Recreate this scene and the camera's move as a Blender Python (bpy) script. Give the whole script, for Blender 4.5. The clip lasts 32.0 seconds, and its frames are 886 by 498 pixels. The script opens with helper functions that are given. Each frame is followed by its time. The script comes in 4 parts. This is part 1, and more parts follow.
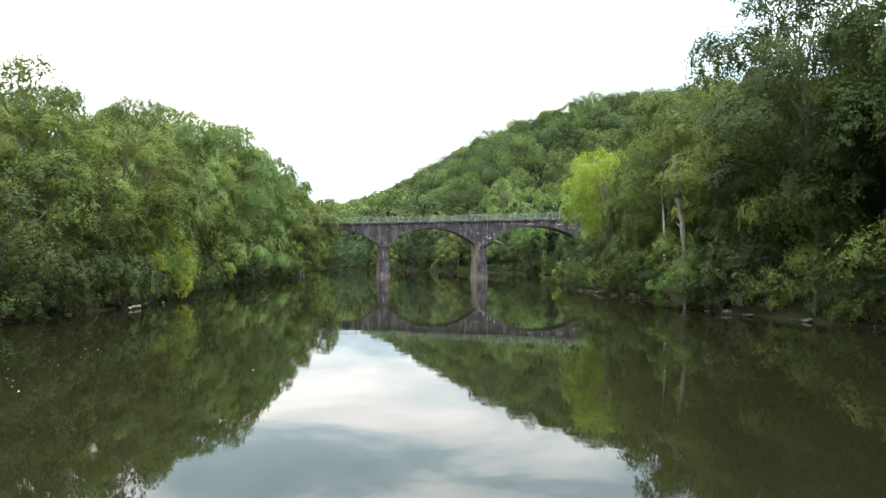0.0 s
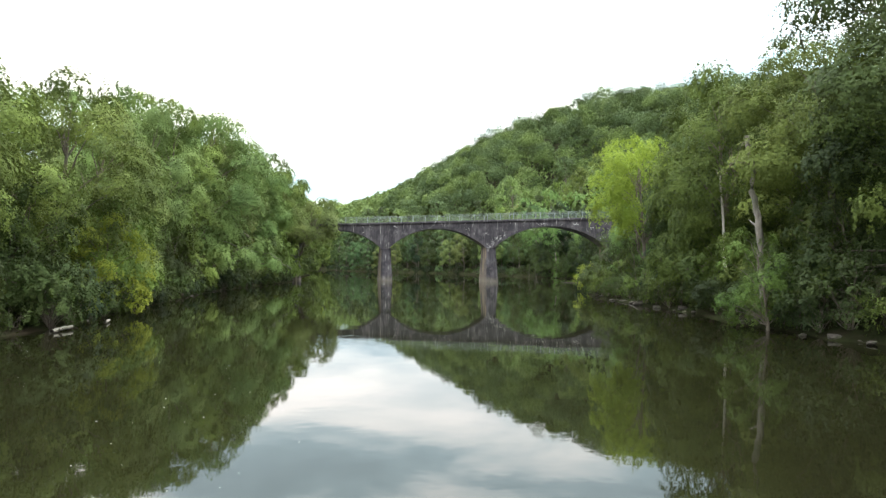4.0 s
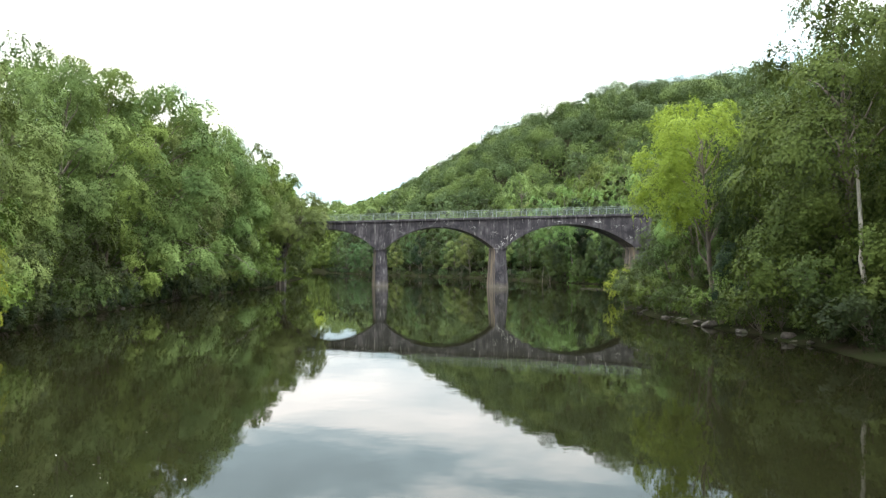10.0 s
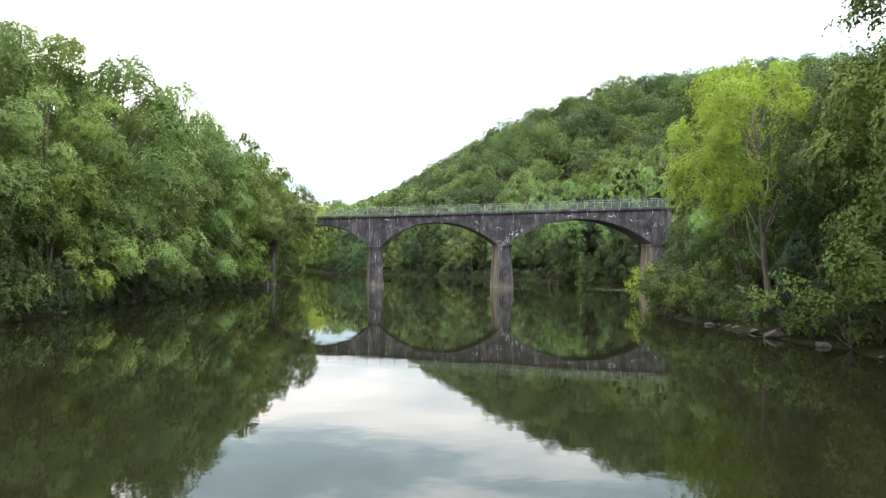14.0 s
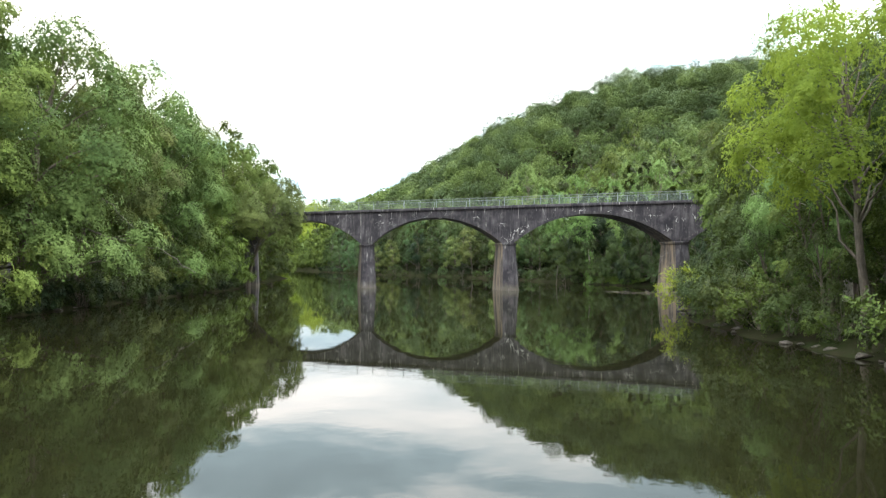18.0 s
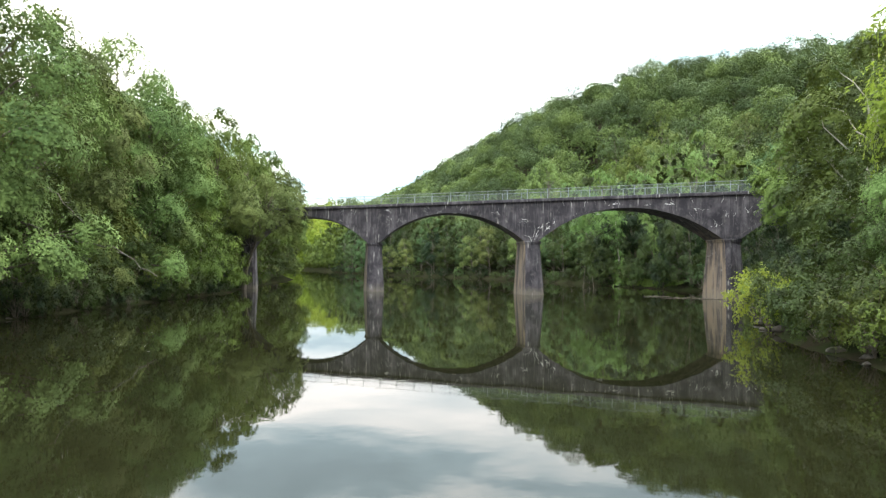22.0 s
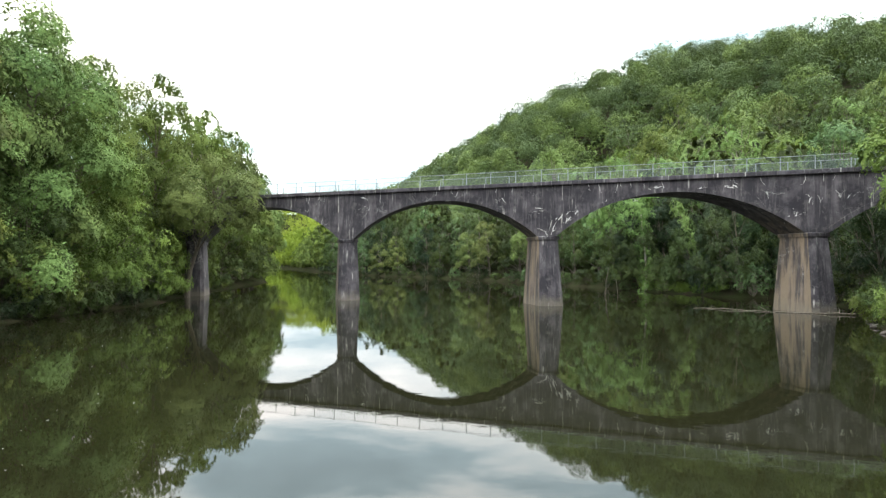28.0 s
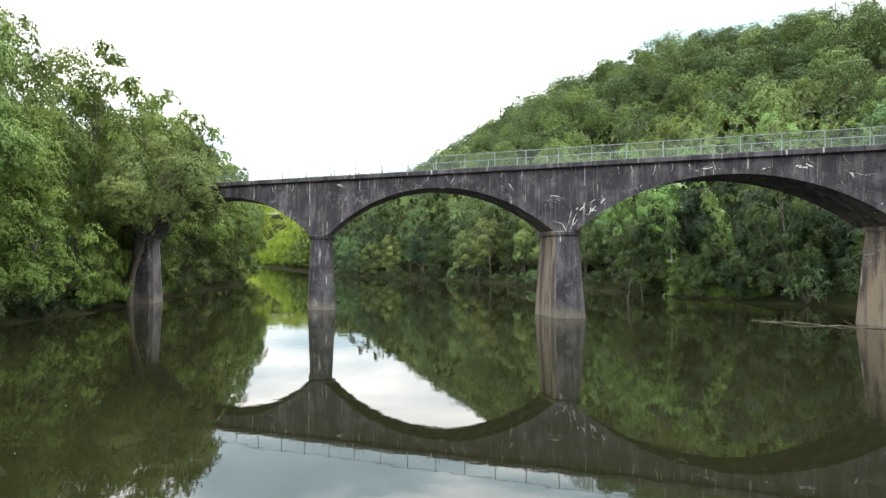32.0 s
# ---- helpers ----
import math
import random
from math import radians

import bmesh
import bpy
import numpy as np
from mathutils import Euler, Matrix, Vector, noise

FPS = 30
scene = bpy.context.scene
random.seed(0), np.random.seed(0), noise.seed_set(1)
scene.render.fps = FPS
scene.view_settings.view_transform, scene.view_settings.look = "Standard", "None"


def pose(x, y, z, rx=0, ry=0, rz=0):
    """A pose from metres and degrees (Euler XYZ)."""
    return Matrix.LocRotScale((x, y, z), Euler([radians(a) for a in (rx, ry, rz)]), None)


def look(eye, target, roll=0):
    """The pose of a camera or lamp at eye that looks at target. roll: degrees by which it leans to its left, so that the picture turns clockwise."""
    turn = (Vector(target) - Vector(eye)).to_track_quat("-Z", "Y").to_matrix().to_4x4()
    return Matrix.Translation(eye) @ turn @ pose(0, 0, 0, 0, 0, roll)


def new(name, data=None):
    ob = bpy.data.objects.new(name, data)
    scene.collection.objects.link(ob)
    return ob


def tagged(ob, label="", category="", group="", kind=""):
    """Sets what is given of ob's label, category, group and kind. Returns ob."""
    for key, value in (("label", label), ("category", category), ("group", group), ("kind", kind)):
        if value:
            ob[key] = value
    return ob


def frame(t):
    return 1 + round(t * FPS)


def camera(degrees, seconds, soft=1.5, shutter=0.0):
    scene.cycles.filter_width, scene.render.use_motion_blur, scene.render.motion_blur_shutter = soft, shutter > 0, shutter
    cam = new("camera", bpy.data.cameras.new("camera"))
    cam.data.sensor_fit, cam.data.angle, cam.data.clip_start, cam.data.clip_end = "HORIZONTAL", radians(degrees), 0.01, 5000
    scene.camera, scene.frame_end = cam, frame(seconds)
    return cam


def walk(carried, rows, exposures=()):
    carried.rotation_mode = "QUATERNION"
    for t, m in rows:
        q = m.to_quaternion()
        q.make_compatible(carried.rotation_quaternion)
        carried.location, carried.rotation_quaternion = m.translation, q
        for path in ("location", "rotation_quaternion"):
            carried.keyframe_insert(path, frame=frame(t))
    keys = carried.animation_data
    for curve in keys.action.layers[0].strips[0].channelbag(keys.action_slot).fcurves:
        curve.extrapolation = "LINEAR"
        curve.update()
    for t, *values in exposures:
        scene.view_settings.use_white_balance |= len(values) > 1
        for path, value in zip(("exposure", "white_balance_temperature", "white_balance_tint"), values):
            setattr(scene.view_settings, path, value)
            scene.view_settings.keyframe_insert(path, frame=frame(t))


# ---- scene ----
cam = camera(66.3, 32.0, soft=1.4)
ROWS = [
    (0.0, 62.30, -125.46, 3.108, 21.304, 1.071, 0.071),
    (0.5, 61.78, -124.46, 3.152, 21.365, 1.091, 0.067),
    (1.0, 61.26, -123.49, 3.197, 21.411, 1.093, 0.063),
    (1.5, 60.73, -122.52, 3.241, 21.458, 1.113, 0.060),
    (2.0, 60.21, -121.52, 3.286, 21.454, 1.100, 0.056),
    (2.5, 59.70, -120.45, 3.332, 21.480, 1.106, 0.051),
    (3.0, 59.20, -119.30, 3.379, 21.485, 1.116, 0.045),
    (3.5, 58.70, -118.02, 3.432, 21.522, 1.129, 0.037),
    (5.5, 56.79, -112.26, 3.656, 21.679, 1.240, -0.004),
    (6.0, 56.34, -110.94, 3.692, 21.695, 1.240, -0.003),
    (6.5, 55.90, -109.71, 3.717, 21.731, 1.267, 0.007),
    (7.0, 55.48, -108.54, 3.732, 21.819, 1.275, 0.025),
    (7.5, 55.06, -107.42, 3.740, 21.907, 1.282, 0.047),
    (8.0, 54.65, -106.33, 3.741, 21.946, 1.288, 0.071),
    (8.5, 54.25, -105.26, 3.736, 22.000, 1.296, 0.092),
    (9.0, 53.86, -104.20, 3.726, 22.053, 1.288, 0.107),
    (9.5, 53.49, -103.16, 3.706, 22.093, 1.279, 0.116),
    (10.0, 53.14, -102.17, 3.674, 22.097, 1.321, 0.121),
    (10.5, 52.80, -101.20, 3.633, 22.150, 1.314, 0.123),
    (11.0, 52.47, -100.26, 3.587, 22.169, 1.325, 0.123),
    (11.5, 52.14, -99.31, 3.541, 22.188, 1.335, 0.122),
    (12.0, 51.80, -98.36, 3.498, 22.208, 1.312, 0.121),
    (12.5, 51.45, -97.39, 3.463, 22.230, 1.323, 0.121),
    (13.0, 51.08, -96.39, 3.438, 22.271, 1.332, 0.123),
    (13.5, 50.69, -95.36, 3.424, 22.287, 1.346, 0.127),
    (14.0, 50.29, -94.31, 3.416, 22.254, 1.327, 0.131),
    (14.5, 49.88, -93.24, 3.413, 22.240, 1.342, 0.136),
    (16.5, 48.19, -88.92, 3.435, 22.225, 1.328, 0.156),
    (17.0, 47.78, -87.84, 3.445, 22.212, 1.307, 0.158),
    (17.5, 47.39, -86.79, 3.456, 22.225, 1.305, 0.160),
    (18.0, 47.00, -85.75, 3.470, 22.204, 1.268, 0.160),
    (18.5, 46.61, -84.69, 3.486, 22.184, 1.266, 0.160),
    (19.0, 46.18, -83.59, 3.505, 22.168, 1.236, 0.163),
    (19.5, 45.72, -82.43, 3.528, 22.934, 1.254, 0.167),
    (20.0, 45.25, -81.25, 3.551, 23.611, 1.254, 0.173),
    (20.5, 44.79, -80.08, 3.566, 23.641, 1.270, 0.177),
    (21.0, 44.34, -78.91, 3.574, 23.619, 1.270, 0.181),
    (21.5, 43.90, -77.74, 3.579, 23.614, 1.236, 0.184),
    (22.0, 43.45, -76.55, 3.584, 23.611, 1.253, 0.187),
    (22.5, 42.99, -75.33, 3.592, 23.575, 1.222, 0.188),
    (23.0, 42.50, -74.08, 3.609, 23.593, 1.195, 0.188),
    (23.5, 41.98, -72.78, 3.634, 23.557, 1.185, 0.187),
    (24.0, 41.45, -71.46, 3.665, 23.574, 1.210, 0.185),
    (24.5, 40.91, -70.11, 3.697, 23.576, 1.204, 0.181),
    (25.0, 40.36, -68.74, 3.727, 23.495, 1.201, 0.176),
    (25.5, 39.80, -67.33, 3.755, 23.468, 1.174, 0.167),
    (27.5, 37.48, -61.42, 3.857, 23.427, 1.174, 0.115),
    (28.0, 36.92, -59.96, 3.874, 23.386, 1.141, 0.099),
    (28.5, 36.38, -58.53, 3.884, 23.380, 1.155, 0.078),
    (29.0, 35.85, -57.12, 3.889, 23.388, 1.189, 0.053),
    (29.5, 35.32, -55.71, 3.894, 23.282, 1.156, 0.032),
    (30.0, 34.78, -54.29, 3.903, 23.330, 1.155, 0.020),
    (30.5, 34.21, -52.86, 3.917, 23.376, 1.175, 0.020),
    (31.0, 33.64, -51.42, 3.935, 23.343, 1.143, 0.029),
    (31.5, 33.07, -49.99, 3.954, 23.396, 1.212, 0.042),
    (32.0, 32.49, -48.55, 3.972, 23.299, 1.133, 0.053),
]
walk(cam, [(t, pose(x, y, z, 90 + pitch, -roll, yaw)) for t, x, y, z, yaw, pitch, roll in ROWS])
scene.view_settings.exposure = 0.0

# ---- world and sun ----
SUN_ELEVATION, SUN_AZIMUTH = 42.0, 66.0  # degrees; azimuth clockwise from +y


def make_world():
    w = bpy.data.worlds.new("sky")
    w.use_nodes = True
    nt = w.node_tree
    nt.nodes.clear()
    out = nt.nodes.new("ShaderNodeOutputWorld")
    bg = nt.nodes.new("ShaderNodeBackground")
    bg.inputs["Strength"].default_value = 0.1
    sky = nt.nodes.new("ShaderNodeTexSky")
    sky.sky_type = "NISHITA"
    sky.sun_disc = False
    sky.sun_elevation = radians(SUN_ELEVATION)
    sky.sun_rotation = radians(SUN_AZIMUTH)
    co = nt.nodes.new("ShaderNodeTexCoord")
    mp = nt.nodes.new("ShaderNodeMapping")
    mp.inputs["Scale"].default_value = (1.6, 1.6, 7.0)
    nt.links.new(co.outputs["Generated"], mp.inputs["Vector"])
    n1 = nt.nodes.new("ShaderNodeTexNoise")
    n1.inputs["Scale"].default_value = 1.7
    n1.inputs["Detail"].default_value = 7.0
    n1.inputs["Roughness"].default_value = 0.52
    n1.inputs["Distortion"].default_value = 0.4
    nt.links.new(mp.outputs["Vector"], n1.inputs["Vector"])
    cover = nt.nodes.new("ShaderNodeValToRGB")
    cover.color_ramp.elements[0].position, cover.color_ramp.elements[0].color = 0.31, (0.74, 0.74, 0.74, 1)
    cover.color_ramp.elements[1].position = 0.44
    nt.links.new(n1.outputs["Fac"], cover.inputs["Fac"])
    shade = nt.nodes.new("ShaderNodeValToRGB")
    e = shade.color_ramp.elements
    e[0].position, e[0].color = 0.39, (0.45, 0.57, 0.63, 1)
    e[1].position, e[1].color = 0.60, (1.06, 1.03, 1.0, 1)
    nt.links.new(n1.outputs["Fac"], shade.inputs["Fac"])
    gain = nt.nodes.new("ShaderNodeMix")
    gain.data_type, gain.blend_type = "RGBA", "MULTIPLY"
    gain.inputs["Factor"].default_value = 1.0
    nt.links.new(shade.outputs["Color"], gain.inputs["A"])
    up = nt.nodes.new("ShaderNodeSeparateXYZ")
    nt.links.new(co.outputs["Generated"], up.inputs[0])
    rise = nt.nodes.new("ShaderNodeMapRange")
    rise.inputs["From Min"].default_value, rise.inputs["From Max"].default_value = 0.0, 1.0
    rise.inputs["To Min"].default_value, rise.inputs["To Max"].default_value = CLOUD, CLOUD * 5.8
    curve = nt.nodes.new("ShaderNodeMath")
    curve.operation = "POWER"
    curve.use_clamp = True
    curve.inputs[1].default_value = 1.6
    nt.links.new(up.outputs["Z"], curve.inputs[0])
    nt.links.new(curve.outputs[0], rise.inputs["Value"])
    nt.links.new(rise.outputs["Result"], gain.inputs["B"])
    mix = nt.nodes.new("ShaderNodeMix")
    mix.data_type = "RGBA"
    nt.links.new(cover.outputs["Color"], mix.inputs["Factor"])
    nt.links.new(sky.outputs["Color"], mix.inputs["A"])
    nt.links.new(gain.outputs["Result"], mix.inputs["B"])
    nt.links.new(mix.outputs["Result"], bg.inputs["Color"])
    nt.links.new(bg.outputs["Background"], out.inputs["Surface"])
    scene.world = w


CLOUD = 22.5
make_world()
sun_data = bpy.data.lights.new("sun", "SUN")
sun_data.energy, sun_data.angle, sun_data.color = 1.6, radians(14), (1.0, 0.94, 0.84)
sun = new("sun", sun_data)
_az, _el = radians(SUN_AZIMUTH), radians(SUN_ELEVATION)
_to_sun = Vector((math.sin(_az) * math.cos(_el), math.cos(_az) * math.cos(_el), math.sin(_el)))
sun.matrix_world = look(_to_sun * 300, (0, 0, 0))

# ---- materials ----


class Nodes:
    """A small wrapper for building node materials."""

    def __init__(self, name):
        self.mat = bpy.data.materials.new(name)
        self.mat.use_nodes = True
        self.nt = self.mat.node_tree
        self.nt.nodes.clear()
        self.out = self.nt.nodes.new("ShaderNodeOutputMaterial")

    def node(self, kind, **values):
        n = self.nt.nodes.new(kind)
        for key, v in values.items():
            n.inputs[key.replace("_", " ")].default_value = v
        return n

    def link(self, a, b):
        self.nt.links.new(a, b)

    def coords(self, scale=(1, 1, 1), kind="Object"):
        co = self.nt.nodes.new("ShaderNodeTexCoord")
        mp = self.nt.nodes.new("ShaderNodeMapping")
        mp.inputs["Scale"].default_value = scale
        self.link(co.outputs[kind], mp.inputs["Vector"])
        return mp.outputs["Vector"]

    def world_coords(self, scale=(1, 1, 1)):
        co = self.nt.nodes.new("ShaderNodeNewGeometry")
        mp = self.nt.nodes.new("ShaderNodeMapping")
        mp.inputs["Scale"].default_value = scale
        self.link(co.outputs["Position"], mp.inputs["Vector"])
        return mp.outputs["Vector"]

    def noise(self, vector, scale, detail=4.0, rough=0.55, distortion=0.0):
        n = self.node("ShaderNodeTexNoise", Scale=scale, Detail=detail, Roughness=rough, Distortion=distortion)
        self.link(vector, n.inputs["Vector"])
        return n.outputs["Fac"]

    def ramp(self, fac, stops):
        n = self.nt.nodes.new("ShaderNodeValToRGB")
        el = n.color_ramp.elements
        while len(el) < len(stops):
            el.new(0.5)
        for e, (p, c) in zip(el, stops):
            e.position = p
            e.color = (c, c, c, 1) if isinstance(c, (int, float)) else (*c, 1)
        self.link(fac, n.inputs["Fac"])
        return n.outputs["Color"]

    def mix(self, fac, a, b, blend="MIX"):
        n = self.nt.nodes.new("ShaderNodeMix")
        n.data_type, n.blend_type = "RGBA", blend
        for socket, v in ((n.inputs["Factor"], fac), (n.inputs["A"], a), (n.inputs["B"], b)):
            if isinstance(v, (int, float)):
                socket.default_value = v
            elif isinstance(v, tuple):
                socket.default_value = (*v, 1)
            else:
                self.link(v, socket)
        return n.outputs["Result"]

    def math(self, op, a, b=0.0):
        n = self.nt.nodes.new("ShaderNodeMath")
        n.operation = op
        for socket, v in zip(n.inputs, (a, b)):
            if isinstance(v, (int, float)):
                socket.default_value = v
            else:
                self.link(v, socket)
        return n.outputs[0]

    def bump(self, height, strength, distance):
        n = self.node("ShaderNodeBump", Strength=strength, Distance=distance)
        self.link(height, n.inputs["Height"])
        return n.outputs["Normal"]

    def principled(self, color, rough=0.8, normal=None, metal=0.0, specular=0.3):
        b = self.nt.nodes.new("ShaderNodeBsdfPrincipled")
        for socket, v in ((b.inputs["Base Color"], color), (b.inputs["Roughness"], rough)):
            if isinstance(v, (int, float)):
                socket.default_value = v
            elif isinstance(v, tuple):
                socket.default_value = (*v, 1)
            else:
                self.link(v, socket)
        b.inputs["Metallic"].default_value = metal
        b.inputs["Specular IOR Level"].default_value = specular
        if normal is not None:
            self.link(normal, b.inputs["Normal"])
        return b

    def done(self, shader):
        self.link(shader, self.out.inputs["Surface"])
        return self.mat


def leaf_material(name, dark, light, per_tree=0.45, glow=0.12):
    m = Nodes(name)
    geo = m.nt.nodes.new("ShaderNodeNewGeometry")
    obj = m.nt.nodes.new("ShaderNodeObjectInfo")
    v = m.world_coords()
    patch = m.noise(v, 0.13, 3.0)
    t = m.math("ADD", m.math("MULTIPLY", geo.outputs["Random Per Island"], 0.26), m.math("MULTIPLY", m.math("SUBTRACT", patch, 0.33), 1.7))
    col = m.mix(t, dark, light)
    hue = m.nt.nodes.new("ShaderNodeHueSaturation")
    m.link(m.math("ADD", 1.0 - per_tree / 2, m.math("MULTIPLY", obj.outputs["Random"], per_tree)), hue.inputs["Value"])
    m.link(m.math("ADD", 0.481, m.math("MULTIPLY", obj.outputs["Random"], 0.03)), hue.inputs["Hue"])
    m.link(col, hue.inputs["Color"])
    b = m.principled(hue.outputs["Color"], 0.7, specular=0.12)
    tr = m.nt.nodes.new("ShaderNodeBsdfTranslucent")
    warm = m.mix(0.35, hue.outputs["Color"], (0.22, 0.27, 0.035), "MIX")
    m.link(warm, tr.inputs["Color"])
    mx = m.nt.nodes.new("ShaderNodeMixShader")
    mx.inputs["Fac"].default_value = glow
    m.link(b.outputs[0], mx.inputs[1])
    m.link(tr.outputs[0], mx.inputs[2])
    return m.done(mx.outputs[0])


def bark_material(name, dark, light):
    m = Nodes(name)
    v = m.coords((6, 6, 1.2))
    n = m.noise(v, 2.0, 6.0, 0.65)
    big = m.noise(m.coords((1, 1, 1)), 0.7, 3.0)
    col = m.mix(m.ramp(n, [(0.3, 0.0), (0.7, 1.0)]), dark, light)
    col = m.mix(m.ramp(big, [(0.5, 0.0), (0.7, 0.5)]), col, (0.06, 0.075, 0.04))
    return m.done(m.principled(col, 0.9, m.bump(n, 0.7, 0.05)).outputs[0])


def concrete_material():
    m = Nodes("weathered_concrete")
    v = m.world_coords()
    streak = m.noise(m.world_coords((0.9, 0.9, 0.10)), 1.6, 7.0, 0.66, 0.6)
    fine_streak = m.noise(m.world_coords((4.0, 4.0, 0.25)), 1.4, 6.0, 0.65, 0.8)
    blotch = m.noise(v, 0.45, 8.0, 0.66)
    grain = m.noise(v, 9.0, 6.0, 0.7)
    col = m.mix(m.ramp(blotch, [(0.40, 0.0), (0.62, 1.0)]), (0.017, 0.015, 0.019), (0.086, 0.077, 0.084))
    col = m.mix(m.ramp(streak, [(0.44, 0.85), (0.56, 0.0)]), col, (0.020, 0.018, 0.022))
    col = m.mix(m.ramp(fine_streak, [(0.55, 0.0), (0.72, 0.38)]), col, (0.21, 0.192, 0.188))
    col = m.mix(m.ramp(m.noise(v, 1.3, 6.0, 0.7), [(0.54, 0.0), (0.70, 0.30)]), col, (0.19, 0.175, 0.165))
    # lime-washed drips: thin pale streaks that run down from the coping
    drip = m.noise(m.world_coords((2.6, 2.6, 0.06)), 1.3, 3.0, 0.5)
    patchy = m.noise(v, 0.5, 3.0, 0.6)
    pale = m.math("MULTIPLY", m.ramp(drip, [(0.63, 0.0), (0.69, 1.0)]), m.ramp(patchy, [(0.48, 0.0), (0.6, 0.8)]))
    col = m.mix(pale, col, (0.42, 0.40, 0.37))
    # fine cracks filled with white lime
    vor = m.node("ShaderNodeTexVoronoi", Scale=0.85)
    vor.feature = "DISTANCE_TO_EDGE"
    warp = m.nt.nodes.new("ShaderNodeVectorMath")
    warp.operation = "ADD"
    wob = m.node("ShaderNodeTexNoise", Scale=1.8, Detail=3.0)
    m.link(v, wob.inputs["Vector"])
    m.link(v, warp.inputs[0])
    m.link(wob.outputs["Color"], warp.inputs[1])
    m.link(warp.outputs[0], vor.inputs["Vector"])
    crack = m.math("MULTIPLY", m.ramp(vor.outputs["Distance"], [(0.006, 1.0), (0.03, 0.0)]), m.ramp(m.noise(v, 0.28, 4.0, 0.6), [(0.58, 0.0), (0.68, 0.35)]))
    col = m.mix(crack, col, (0.55, 0.54, 0.51))
    # curled threads of lime that follow old cracks
    curl = m.math("ABSOLUTE", m.math("SUBTRACT", m.noise(v, 1.9, 2.5, 0.55, 0.5), 0.5))
    thread = m.math("MULTIPLY", m.ramp(curl, [(0.004, 1.0), (0.013, 0.0)]), m.ramp(m.noise(v, 0.42, 4.0, 0.6), [(0.54, 0.0), (0.64, 0.22)]))
    col = m.mix(thread, col, (0.48, 0.46, 0.45))
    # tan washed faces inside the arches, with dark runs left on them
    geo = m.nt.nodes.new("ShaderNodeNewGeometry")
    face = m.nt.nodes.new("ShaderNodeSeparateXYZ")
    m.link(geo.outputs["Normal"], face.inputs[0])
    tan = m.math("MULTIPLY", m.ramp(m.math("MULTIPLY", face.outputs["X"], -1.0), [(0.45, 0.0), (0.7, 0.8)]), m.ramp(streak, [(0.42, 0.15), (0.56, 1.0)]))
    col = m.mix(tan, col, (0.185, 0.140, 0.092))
    # the waterline: a paler washed band with its own ragged edge
    sep = m.nt.nodes.new("ShaderNodeSeparateXYZ")
    m.link(v, sep.inputs[0])
    band = m.math("ADD", sep.outputs["Z"], m.math("MULTIPLY", m.noise(v, 1.2, 4.0), 1.6))
    washed = m.ramp(m.math("MULTIPLY", band, 0.25), [(0.28, 0.5), (0.46, 0.0)])
    col = m.mix(washed, col, (0.14, 0.122, 0.092))
    h = m.math("ADD", m.math("MULTIPLY", grain, 0.5), blotch)
    return m.done(m.principled(col, 0.88, m.bump(h, 0.5, 0.05)).outputs[0])


def ground_material():
    m = Nodes("bank_soil")
    v = m.world_coords()
    n = m.noise(v, 0.5, 6.0, 0.6)
    g = m.noise(v, 5.0, 5.0, 0.7)
    col = m.mix(m.ramp(n, [(0.35, 0.0), (0.65, 1.0)]), (0.020, 0.016, 0.011), (0.014, 0.021, 0.007))
    col = m.mix(m.ramp(g, [(0.5, 0.0), (0.75, 0.6)]), col, (0.031, 0.025, 0.018))
    return m.done(m.principled(col, 1.0, m.bump(g, 0.8, 0.1), specular=0.0).outputs[0])


def water_material():
    m = Nodes("river_water")
    v = m.world_coords((1, 1, 1))
    ripple = m.noise(v, 0.8, 3.0, 0.5)
    fine = m.noise(v, 4.5, 3.0, 0.55)
    calm = m.ramp(m.noise(v, 0.03, 2.0), [(0.4, 0.35), (0.65, 1.0)])
    h = m.math("MULTIPLY", m.math("ADD", ripple, m.math("MULTIPLY", fine, 0.12)), calm)
    murk = m.mix(m.noise(v, 0.06, 3.0), (0.0056, 0.0057, 0.0025), (0.0082, 0.0084, 0.0034))
    b = m.principled(murk, 0.015, m.bump(h, 0.075, 0.05), specular=0.5)
    b.inputs["IOR"].default_value = 1.333
    return m.done(b.outputs[0])


def metal_material(name, base, rough=0.55, metal=0.6):
    m = Nodes(name)
    n = m.noise(m.world_coords(), 3.0, 4.0)
    col = m.mix(n, tuple(c * 0.75 for c in base), base)
    return m.done(m.principled(col, rough, metal=metal).outputs[0])


def wire_material():
    m = Nodes("galvanised_wire_mesh")
    b = m.principled((0.26, 0.31, 0.29), 0.6, metal=0.3)
    clear = m.nt.nodes.new("ShaderNodeBsdfTransparent")
    mx = m.nt.nodes.new("ShaderNodeMixShader")
    mx.inputs["Fac"].default_value = 0.91
    m.link(b.outputs[0], mx.inputs[1])
    m.link(clear.outputs[0], mx.inputs[2])
    return m.done(mx.outputs[0])


